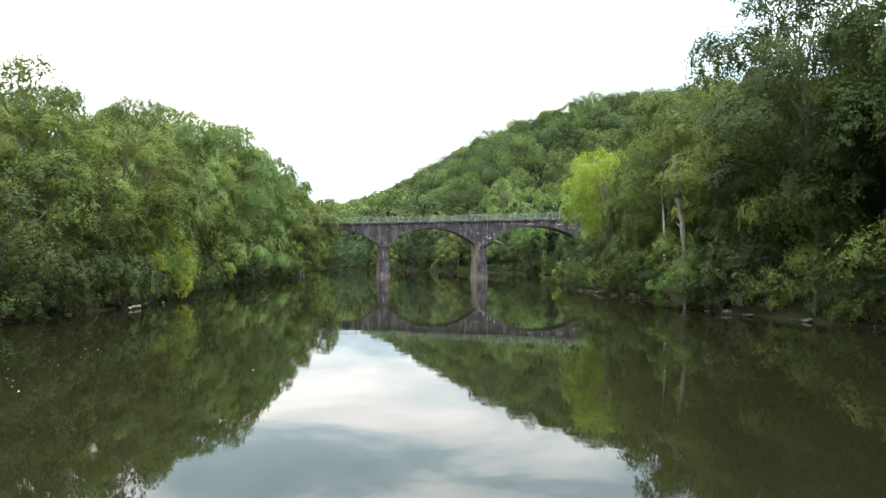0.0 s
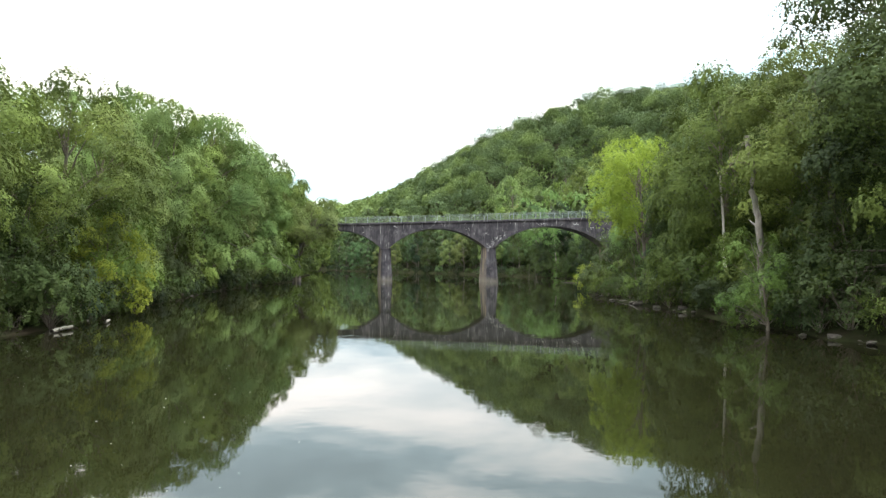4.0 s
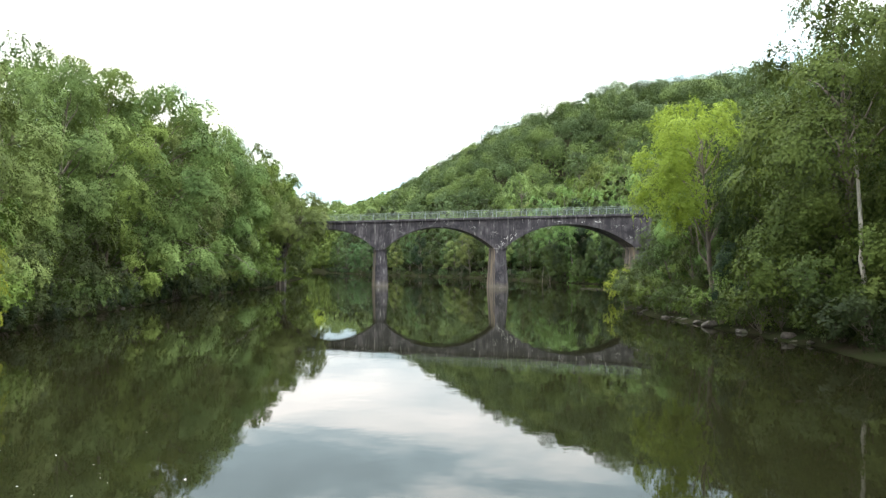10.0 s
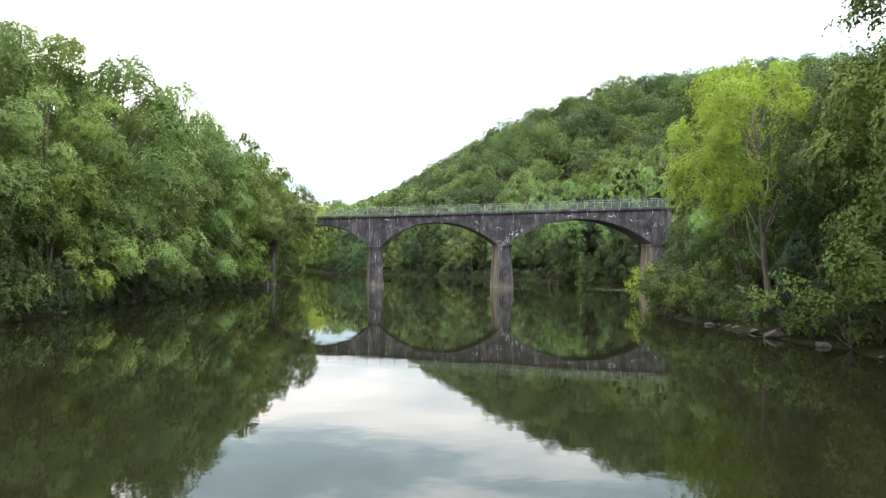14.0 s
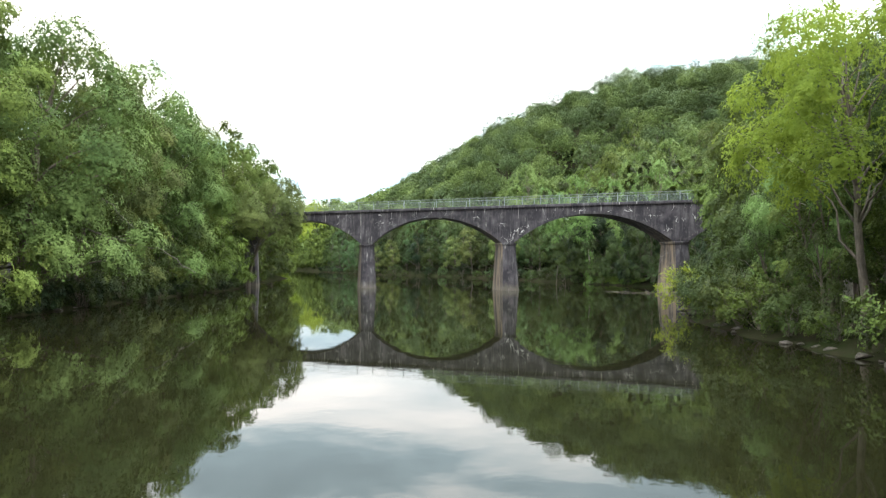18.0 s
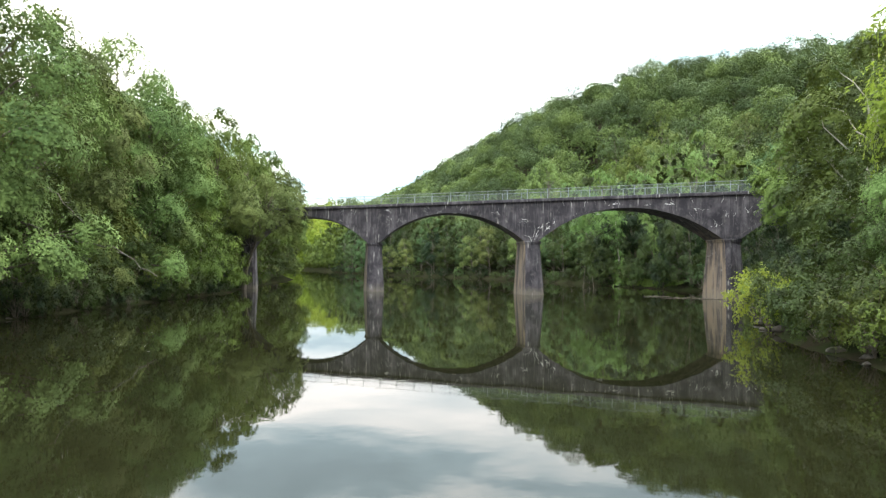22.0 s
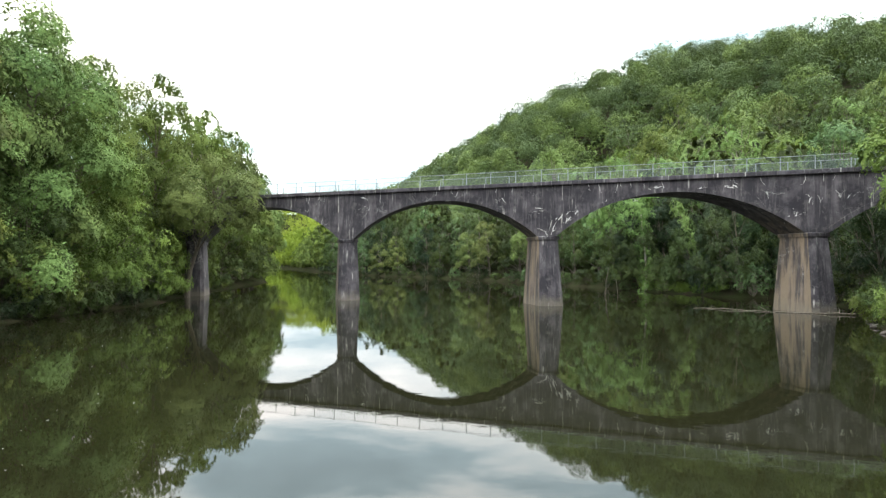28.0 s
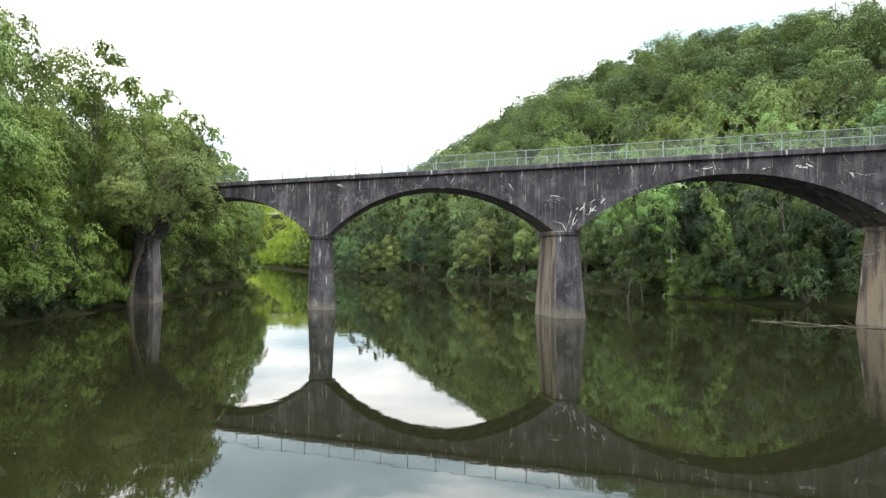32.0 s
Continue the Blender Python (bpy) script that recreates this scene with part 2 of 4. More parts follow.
def rock_material():
    m = Nodes("river_rock")
    v = m.coords((1, 1, 1))
    n = m.noise(v, 2.2, 6.0, 0.65)
    col = m.mix(m.ramp(n, [(0.35, 0.0), (0.65, 1.0)]), (0.022, 0.018, 0.015), (0.072, 0.061, 0.050))
    col = m.mix(m.ramp(m.noise(v, 0.9, 3.0), [(0.5, 0.0), (0.65, 0.6)]), col, (0.05, 0.06, 0.03))
    return m.done(m.principled(col, 0.85, m.bump(n, 0.8, 0.08)).outputs[0])


LEAF = leaf_material("summer_leaves", (0.024, 0.046, 0.009), (0.143, 0.194, 0.040))
# the summer green darkened for shade, mainly on the right bank
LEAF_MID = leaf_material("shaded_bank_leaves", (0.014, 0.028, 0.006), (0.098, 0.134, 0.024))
LEAF_PALE = leaf_material("pale_willow_leaves", (0.036, 0.060, 0.018), (0.168, 0.214, 0.062))
# young yellow-green leaves; on the far valley the colour stands in for sunlight
LEAF_BRIGHT = leaf_material("young_and_sunlit_leaves", (0.105, 0.150, 0.018), (0.250, 0.310, 0.045), per_tree=0.12, glow=0.5)
# dark green: random tone on the hill, painted-in shade on the banks
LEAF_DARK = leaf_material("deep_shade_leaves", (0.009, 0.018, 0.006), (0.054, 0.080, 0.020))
# the bluish tint stands in for haze over the distant crowns
LEAF_FAR = leaf_material("hillside_leaves", (0.021, 0.046, 0.019), (0.108, 0.172, 0.064))
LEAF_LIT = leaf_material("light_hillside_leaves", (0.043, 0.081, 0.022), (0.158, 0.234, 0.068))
# evergreen green made near black to carry shade; also on shaded low growth
LEAF_EVERGREEN_SHADE = leaf_material("evergreen_and_shade_leaves", (0.005, 0.013, 0.006), (0.024, 0.041, 0.014), glow=0.05)
GRASS = leaf_material("bank_grass", (0.06, 0.11, 0.02), (0.16, 0.22, 0.05))
BARK = bark_material("grey_brown_bark", (0.045, 0.036, 0.028), (0.15, 0.125, 0.10))
BARK_PALE = bark_material("bleached_dead_wood", (0.20, 0.18, 0.15), (0.46, 0.43, 0.38))
BARK_GREY = bark_material("grey_dead_wood", (0.085, 0.075, 0.062), (0.205, 0.185, 0.158))
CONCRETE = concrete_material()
SOIL = ground_material()
WATER = water_material()
STEEL = metal_material("galvanised_steel", (0.20, 0.225, 0.22))
WIRE = wire_material()
ROCK = rock_material()

# ---- the plan ----
LEFT = [(75, -190), (45, -130), (30, -103), (25.5, -90), (14, -72), (4, -54), (-4, -36), (-14, -10), (-21, 0), (-28, 12), (-46, 46), (-90, 100), (-160, 175), (-330, 350), (-560, 590)]
RIGHT = [(120, -190), (84, -115), (70, -89), (63, -81), (56.5, -66), (52, -57), (47, -47), (44.5, -33), (44.5, -10), (46.5, 0), (43, 21), (35, 24), (31, 29), (23, 37), (8, 56), (-24, 88), (-72, 122), (-130, 182), (-321, 405), (-540, 645)]
RIVER = np.array(LEFT + RIGHT[::-1], float)


def shore_distance(px, py):
    """Metres to the shore, positive on land; and whether the right bank is the nearer."""
    px, py = np.asarray(px, float), np.asarray(py, float)
    best = np.full(px.shape, 1e9)
    inside = np.zeros(px.shape, bool)
    right = np.zeros(px.shape, bool)
    n = len(RIVER)
    for i in range(n):
        (ax, ay), (bx, by) = RIVER[i], RIVER[(i + 1) % n]
        dx, dy = bx - ax, by - ay
        t = np.clip(((px - ax) * dx + (py - ay) * dy) / (dx * dx + dy * dy), 0, 1)
        d = np.hypot(px - ax - t * dx, py - ay - t * dy)
        near = d < best
        best = np.where(near, d, best)
        right = np.where(near, i >= len(LEFT), right)
        cross = ((ay > py) != (by > py)) & (px < (bx - ax) * (py - ay) / (by - ay + 1e-12) + ax)
        inside ^= cross
    return np.where(inside, -best, best), right


def smooth(a, b, v):
    t = np.clip((v - a) / (b - a), 0, 1)
    return t * t * (3 - 2 * t)


def ground_height(px, py):
    d, right = shore_distance(px, py)
    land = np.maximum(d, 0)
    wob = np.sin(px * 0.31 + 1.3) * np.cos(py * 0.27) * 0.25 + np.sin(px * 0.09) * np.sin(py * 0.11 + 2) * 0.5
    low = -0.05 + 0.9 * smooth(0, 2.4, land) + 0.9 * smooth(3, 30, land) + 0.35 * wob * smooth(0, 5, land)
    hill = 66.4 * (1 - np.exp(-(land / 73.5) ** 2.4)) * (0.05 + 0.95 * smooth(-37, 69, py))
    knoll = 5.4 * np.exp(-((px + 11) ** 2 + (py - 209) ** 2) / 67.5 ** 2) - 35.5 * np.exp(-((px - 158) ** 2 + (py - 75) ** 2) / 90.8 ** 2)
    hill = np.maximum(hill + knoll * smooth(0, 40, land), 0)
    far = 80 * smooth(250, 640, np.hypot(px, py)) * smooth(15, 210, land)
    ridge = 84 * smooth(450, 880, np.hypot(px, py)) * smooth(5, 120, land)
    z = low + np.where(right, np.maximum(hill, ridge), far)
    bed = -0.05 - 1.7 * smooth(0, 6, -d)
    return np.where(d > 0, z, bed)


def quad_mesh(name, verts, quads):
    """A mesh from an (n, 3) array of points and an (m, corners) array of faces."""
    me = bpy.data.meshes.new(name)
    verts, quads = np.asarray(verts, np.float32), np.asarray(quads, np.int32)
    me.vertices.add(len(verts))
    me.vertices.foreach_set("co", verts.ravel())
    me.loops.add(quads.size)
    me.loops.foreach_set("vertex_index", quads.ravel())
    me.polygons.add(len(quads))
    me.polygons.foreach_set("loop_start", np.arange(0, quads.size, quads.shape[1], dtype=np.int32))
    me.update(calc_edges=True)
    return me


def smooth_faces(me):
    me.polygons.foreach_set("use_smooth", np.ones(len(me.polygons), bool))
    return me


def mesh_part(name, me, material, parent=None, label=""):
    ob = new(name, me)
    if not me.materials:
        me.materials.append(material)
    if parent is not None:
        ob.parent = parent
    if label:
        ob["label"] = label
    return ob


def part(name, bm, material, parent=None, label=""):
    me = bpy.data.meshes.new(name)
    bm.to_mesh(me)
    bm.free()
    return mesh_part(name, me, material, parent, label)


def axis_lines(fine_from, fine_to, step, reach):
    fine = np.arange(fine_from, fine_to + step, step)
    out, s, v = [], step, fine_to + step
    while v < reach:
        s *= 1.18
        v += s
        out.append(v)
    lo, s, v = [], step, fine_from
    while v > -reach:
        s *= 1.18
        v -= s
        lo.append(v)
    return np.array(lo[::-1] + list(fine) + out)


def build_ground():
    gx, gy = axis_lines(-140, 110, 2.5, 3000), axis_lines(-150, 240, 2.5, 3000)
    mx, my = np.meshgrid(gx, gy)
    mz = ground_height(mx, my)
    verts = np.stack([mx.ravel(), my.ravel(), mz.ravel()], 1)
    w, h = len(gx), len(gy)
    i = (np.arange(h - 1)[:, None] * w + np.arange(w - 1)[None, :]).ravel()
    me = smooth_faces(quad_mesh("ground", verts, np.stack([i, i + 1, i + w + 1, i + w], 1)))
    tagged(mesh_part("ground", me, SOIL), "dark soil river banks and wooded hillside", "ground", kind="structure")


def build_water():
    v = [(-900, -400, 0), (400, -400, 0), (400, 900, 0), (-900, 900, 0)]
    me = quad_mesh("water", v, [(0, 1, 2, 3)])
    tagged(mesh_part("water", me, WATER), "calm brown-green river that mirrors the trees", "water", kind="structure")


build_ground()
build_water()

# ---- the bridge ----
SKEW_ANGLE = 35.0                 # the piers lie along the stream
SKEW = math.tan(radians(27.0))    # the barrels cross the deck at a slighter angle
DEPTH = 3.7                       # deck width, along y
TOP, COPING, SPRING, CROWN = 11.2, 0.36, 6.25, 9.85
PIERS = [-41.6, -20.3, 0.15, 21.2, 42.7, 64.0]
HALF = 0.85


def skewed(x, y, z):
    return (x - SKEW * y, y, z)


def arch_points(x0, x1, n=28):
    c, half, rise = (x0 + x1) / 2, (x1 - x0) / 2, CROWN - SPRING
    r = (half * half + rise * rise) / (2 * rise)
    a = math.asin(half / r)
    return [(c + r * math.sin(-a + 2 * a * i / n), SPRING - (r - rise) + r * math.cos(-a + 2 * a * i / n)) for i in range(n + 1)]


def arch_span(bridge, xa, xb):
    """One bay from pier centre to pier centre: both spandrel walls and the barrel between them."""
    pts = arch_points(xa + HALF, xb - HALF)
    top = TOP - COPING
    bm = bmesh.new()
    rows = []
    for y in (0.0, DEPTH):
        low = [bm.verts.new(skewed(xa, y, SPRING))] + [bm.verts.new(skewed(px, y, pz)) for px, pz in pts] + [bm.verts.new(skewed(xb, y, SPRING))]
        high = [bm.verts.new(skewed(xa, y, top))] + [bm.verts.new(skewed(px, y, top)) for px, pz in pts] + [bm.verts.new(skewed(xb, y, top))]
        rows.append((low, high))
    (fl, fh), (bl, bh) = rows
    for i in range(len(fl) - 1):
        bm.faces.new((fl[i], fl[i + 1], fh[i + 1], fh[i]))
        bm.faces.new((bl[i + 1], bl[i], bh[i], bh[i + 1]))
        bm.faces.new((fl[i + 1], fl[i], bl[i], bl[i + 1]))
        bm.faces.new((fh[i], fh[i + 1], bh[i + 1], bh[i]))
    bm.faces.new((fl[0], fh[0], bh[0], bl[0]))
    bm.faces.new((fl[-1], bl[-1], bh[-1], fh[-1]))
    part("arch_span", bm, CONCRETE, bridge)


def arch_ring(bridge, xa, xb):
    """The raised edge of the arch, a hand proud of the spandrel."""
    pts = arch_points(xa + HALF, xb - HALF)
    c = ((xa + xb) / 2, SPRING - 10.2)
    bm = bmesh.new()
    prev = None
    for px, pz in pts:
        dx, dz = px - c[0], pz - c[1]
        k = 0.34 / math.hypot(dx, dz)
        ring = [bm.verts.new(skewed(px, -0.05, pz - 0.004)), bm.verts.new(skewed(px + dx * k, -0.05, pz + dz * k)), bm.verts.new(skewed(px + dx * k, 0.02, pz + dz * k)), bm.verts.new(skewed(px, 0.02, pz - 0.004))]
        if prev:
            for j in range(4):
                bm.faces.new((prev[j], prev[(j + 1) % 4], ring[(j + 1) % 4], ring[j]))
        prev = ring
    bmesh.ops.recalc_face_normals(bm, faces=bm.faces)
    part("arch_ring", bm, CONCRETE, bridge)


def pier_outline(half, nose, grow):
    """Pier plan: across and along the stream, corners cut off at both ends."""
    length = DEPTH / math.cos(radians(SKEW_ANGLE)) - 0.6
    a, b = half, half - 0.36
    front, back = -nose, length + nose
    return [(-a, front + 0.4), (-b, front), (b, front), (a, front + 0.4), (a, back - 0.4), (b, back), (-b, back), (-a, back - 0.4)]


def add_prism(bm, levels):
    """levels: (z, outline of (x, y)) from bottom to top."""
    rings = [[bm.verts.new((px, py, z)) for px, py in outline] for z, outline in levels]
    n = len(rings[0])
    for lo, hi in zip(rings, rings[1:]):
        for i in range(n):
            bm.faces.new((lo[i], lo[(i + 1) % n], hi[(i + 1) % n], hi[i]))
    bm.faces.new(rings[0][::-1])
    bm.faces.new(rings[-1])
    return rings


def pier(bridge, x):
    turn = radians(SKEW_ANGLE)
    x += 0.30

    def place(outline):
        return [(x + u * math.cos(turn) - v * math.sin(turn), u * math.sin(turn) + v * math.cos(turn)) for u, v in outline]

    base = new("pier")
    base.parent = bridge
    bm = bmesh.new()
    levels = [(-1.9, 1.22, 0.78), (0.3, 1.13, 0.62), (2.2, 1.05, 0.42), (4.2, 0.97, 0.22), (SPRING - 0.30, 0.90, 0.02)]
    add_prism(bm, [(z, place(pier_outline(h, nose, 0))) for z, h, nose in levels])
    part("shaft", bm, CONCRETE, base)
    bm = bmesh.new()
    add_prism(bm, [(SPRING - 0.30, place(pier_outline(0.99, 0.10, 0))), (SPRING - 0.06, place(pier_outline(1.02, 0.13, 0))), (SPRING + 0.02, place(pier_outline(0.95, 0.06, 0)))])
    part("pier_cap", bm, CONCRETE, base)


def box(bm, x0, x1, y0, y1, z0, z1, skew=True):
    at = skewed if skew else (lambda a, b, c: (a, b, c))
    v = [bm.verts.new(at(px, py, pz)) for pz in (z0, z1) for px, py in ((x0, y0), (x1, y0), (x1, y1), (x0, y1))]
    for f in ((3, 2, 1, 0), (4, 5, 6, 7), (0, 1, 5, 4), (1, 2, 6, 5), (2, 3, 7, 6), (3, 0, 4, 7)):
        bm.faces.new([v[i] for i in f])


def build_bridge():
    bridge = tagged(new("arch_bridge"), "dark weathered concrete bridge of low arches over the river", "bridge")
    for xa, xb in zip(PIERS, PIERS[1:]):
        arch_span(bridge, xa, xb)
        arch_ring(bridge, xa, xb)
    for x in PIERS[1:-1]:
        pier(bridge, x)
    for x0, x1 in ((-75, PIERS[0]), (PIERS[-1], 95)):
        bm = bmesh.new()
        box(bm, x0, x1, 0, DEPTH, -1, TOP - COPING - 0.003)
        part("abutment", bm, CONCRETE, bridge)
    for y0, y1 in ((-0.22, 0.35), (DEPTH - 0.35, DEPTH + 0.22)):
        x = -75.0
        while x < 95:
            bm = bmesh.new()
            step = 5.22
            box(bm, x + 0.012, x + step - 0.012, y0, y1, TOP - COPING, TOP)
            bmesh.ops.bevel(bm, geom=bm.edges[:], offset=0.03, segments=1, affect="EDGES")
            part("coping", bm, CONCRETE, bridge)
            x += step
    bm = bmesh.new()
    box(bm, -75, 95, 0.36, DEPTH - 0.36, TOP - COPING, TOP - 0.12)
    part("deck", bm, SOIL, bridge, "gravel trail along the deck")


def tube(bm, a, b, r, sides=6):
    a, b = Vector(a), Vector(b)
    q = (b - a).to_track_quat("Z", "Y")
    rings = [[bm.verts.new(p + q @ Vector((r * math.cos(2 * math.pi * i / sides), r * math.sin(2 * math.pi * i / sides), 0))) for i in range(sides)] for p in (a, b)]
    for i in range(sides):
        bm.faces.new((rings[0][i], rings[0][(i + 1) % sides], rings[1][(i + 1) % sides], rings[1][i]))
    bm.faces.new(rings[0][::-1])
    bm.faces.new(rings[1])


def build_fence(y, label):
    fence = tagged(new("trail_fence"), label, "fence", group="fences along the bridge")
    z0, z1 = TOP, TOP + 1.12
    xs = [-50 + 2.44 * i for i in range(52)]
    bm = bmesh.new()
    tube(bm, (0, 0, z0 - 0.05), (0, 0, z1 + 0.03), 0.035)
    post = bpy.data.meshes.new("post")
    bm.to_mesh(post)
    bm.free()
    for x in xs:
        ob = mesh_part("post", post, STEEL, fence)
        ob.location = skewed(x, y, 0)
    for xa, xb in zip(xs, xs[1:]):
        pa, pb = skewed(xa, y, 0), skewed(xb, y, 0)
        bm = bmesh.new()
        tube(bm, (pa[0], y, z1), (pb[0], y, z1), 0.024)
        part("top_rail", bm, STEEL, fence)
        me = quad_mesh("wire_mesh", [(pa[0] + 0.03, y, z0 + 0.03), (pb[0] - 0.03, y, z0 + 0.03), (pb[0] - 0.03, y, z1 - 0.02), (pa[0] + 0.03, y, z1 - 0.02)], [(0, 1, 2, 3)])
        mesh_part("wire_mesh", me, WIRE, fence)


build_bridge()
build_fence(0.18, "grey galvanised wire mesh fence on the bridge coping")
build_fence(DEPTH - 0.18, "grey galvanised wire mesh fence on the far coping")

# ---- trees ----


def unit(a):
    return a / np.maximum(np.linalg.norm(a, axis=1, keepdims=True), 1e-9)


def leaf_cards(rng, centres, normals, length, width):
    """Leaf blades, one three-cornered blade for each centre, drooping a little."""
    n = len(centres)
    t = unit(np.cross(normals, rng.normal(size=(n, 3))))
    t[:, 2] -= 0.25
    t = unit(t)
    b = unit(np.cross(normals, t))
    s = rng.uniform(0.7, 1.35, (n, 1))
    tip = centres + t * length * s
    back = centres - t * length * s * 0.75 + normals * (0.15 * length)
    side = width * s
    return np.stack([back + b * side, tip, back - b * side], 1).reshape(-1, 3)


def crown_leaves(rng, billows, leaves, leaf, tier=0.9, droop=0.28):
    """billows: rows of x, y, z, radius, and x, y of the crown's axis there. Each billow is a bough's rounded head, covered by
    overlapping fans of leaves that lie like shingles, their tips hanging; hollows between the boughs stay open."""
    bw = np.asarray(billows, float)
    share = bw[:, 3] ** 2 / (bw[:, 3] ** 2).sum()
    fan_leaves = 26
    fans = np.maximum((leaves * share / fan_leaves).astype(int), 5)
    k = np.repeat(np.arange(len(bw)), fans)
    n = len(k)
    out = bw[k, :3] - np.stack([bw[k, 4], bw[k, 5], bw[k, 2] - bw[k, 3] * 0.7], 1)
    out = unit(out)
    d = unit(rng.normal(size=(n, 3)) + 0.75 * out)
    d[:, 2] = np.where(d[:, 2] < -0.6, -d[:, 2], d[:, 2])
    rb = bw[k, 3]
    knob = 1 + 0.30 * np.sin(d[:, 0] * 5 + k) * np.cos(d[:, 1] * 5 + k * 1.7) * np.cos(d[:, 2] * 5 + k) + 0.10 * np.sin(d[:, 2] * 11 + k * 2.3)
    inner = rng.uniform(size=n) < 0.10
    reach = rb * knob * np.where(inner, rng.uniform(0.25, 0.8, n), rng.uniform(0.86, 1.08, n))
    c = bw[k, :3] + d * reach[:, None] * np.array([1, 1, 0.86])
    up = unit(d + np.array([0, 0, tier * 0.42]))
    # each fan spreads from its twig outwards and down
    along_ = unit(d * np.array([1, 1, 0.35]) - up * (d * up).sum(1, keepdims=True) * 0.9 + 0.25 * rng.normal(size=(n, 3)))
    across = unit(np.cross(up, along_))
    size = (0.15 * rb + 0.24) * rng.uniform(0.6, 1.4, n)
    f = np.repeat(np.arange(n), fan_leaves)
    m = len(f)
    p, q = rng.uniform(-0.9, 1.25, m), rng.normal(0, 0.42, m)
    q *= 1.0 - 0.45 * np.clip(p, 0, 1.2)
    sz = size[f]
    lift = -droop * np.clip(p, 0, 2) ** 2 * sz * 0.55 - 0.30 * q * q * sz + rng.normal(0, 0.05, m)
    at = c[f] + along_[f] * (p * sz)[:, None] + across[f] * (q * sz)[:, None]
    at[:, 2] += lift
    nor = unit(up[f] + 0.35 * along_[f] * np.clip(p, 0, 1)[:, None] + 0.22 * rng.normal(size=(m, 3)))
    return leaf_cards(rng, at, nor, leaf, leaf * 0.55)


def leaf_mesh(name, verts, corners=3):
    return quad_mesh(name, verts, np.arange(len(verts)).reshape(-1, corners))


def limb_rings(path, radii, sides=7):
    verts, quads = [], []
    for i, (p, r) in enumerate(zip(path, radii)):
        nxt = path[min(i + 1, len(path) - 1)] - path[max(i - 1, 0)]
        q = Vector(nxt).to_track_quat("Z", "Y")
        for k in range(sides):
            a = 2 * math.pi * k / sides
            verts.append(Vector(p) + q @ Vector((r * math.cos(a), r * math.sin(a), 0)))
    for i in range(len(path) - 1):
        for k in range(sides):
            a, b = i * sides + k, i * sides + (k + 1) % sides
            quads.append((a, b, b + sides, a + sides))
    return [tuple(v) for v in verts], quads


def branch_path(rng, a, b, n, sag, wob):
    a, b = np.array(a, float), np.array(b, float)
    t = np.linspace(0, 1, n)[:, None]
    p = a + (b - a) * t
    p[:, 2] += sag * 4 * (t * (1 - t))[:, 0]
    p[1:-1] += rng.normal(size=(n - 2, 3)) * wob
    return p


TALL = {}  # the height of each crown mesh


def tree_meshes(seed, height, radius, bare, boughs, leaves, leaf, lean=0.0, skirt=0.0, trunk_r=0.28, slim=1.0, billow=1.0, tier=0.9):
    """Wood and leaf meshes of one tree. bare: the height of the lowest boughs; skirt: how many boughs, in tens, hang low towards +y;
    lean: towards +y; billow: the size of the boughs' heads; slim: how far from the axis they stand."""
    rng = np.random.default_rng(seed)
    billows = []
    for i in range(boughs):
        u = (i + rng.uniform(0.1, 0.9)) / boughs
        rb = radius * billow * rng.uniform(0.28, 0.50) * (1.08 - 0.36 * u)
        z = bare + rb * 0.4 + (height - bare - rb * 1.1) * u
        env = radius * max(math.sin(math.pi * min(0.16 + 0.80 * u, 0.98)), 0.05) ** 0.62
        a = i * 2.39996 + rng.uniform(-0.45, 0.45)
        rr = max(env - rb * 0.55, 0.0) * rng.uniform(0.75, 1.15) * slim
        ay = lean * (z / height) ** 1.4
        billows.append((rr * math.cos(a), rr * math.sin(a) + ay, z, rb, 0.0, ay))
    for i in range(int(skirt * 10)):
        a = rng.uniform(-1.3, 1.3)
        rr = radius * rng.uniform(0.7, 1.1)
        billows.append((rr * math.sin(a), rr * math.cos(a) + lean * 0.4, rng.uniform(0.9, bare + 2.0), radius * billow * rng.uniform(0.16, 0.26), 0.0, lean * 0.3))
    crown = crown_leaves(rng, billows, leaves, leaf, tier)
    wood_v, wood_q = [], []

    def add(path, radii, sides):
        v, q = limb_rings(path, radii, sides)
        o = len(wood_v)
        wood_v.extend(v)
        wood_q.extend([tuple(k + o for k in f) for f in q])

    n = 9
    trunk = branch_path(rng, (0, 0, -0.6), (0, lean * 0.75, height * 0.86), n, 0, 0.12)
    trunk[:, 1] = lean * np.clip(trunk[:, 2] / height, 0, 1) ** 1.4 + rng.normal(size=n) * 0.08
    trunk[0] = (0, 0, -0.6)
    add(trunk, trunk_r * np.array([1.5, 1.1, 1.0, 0.88, 0.72, 0.55, 0.4, 0.25, 0.08]), 8)
    for x, y, z, rb, _x, _y in billows[:: max(1, boughs // 14)]:
        k = min(max(int((z - 1.8) / height * n * 1.0), 1), n - 3)
        p = branch_path(rng, trunk[k], (x, y, z + rb * 0.2), 6, 0.4, 0.15)
        r0 = trunk_r * (0.46 - 0.25 * k / n)
        add(p, r0 * np.array([1.0, 0.8, 0.62, 0.45, 0.3, 0.12]), 5)
    wood = smooth_faces(quad_mesh("trunk", wood_v, wood_q))
    leaves_mesh = leaf_mesh("crown", crown)
    TALL[leaves_mesh.name] = height
    return wood, leaves_mesh


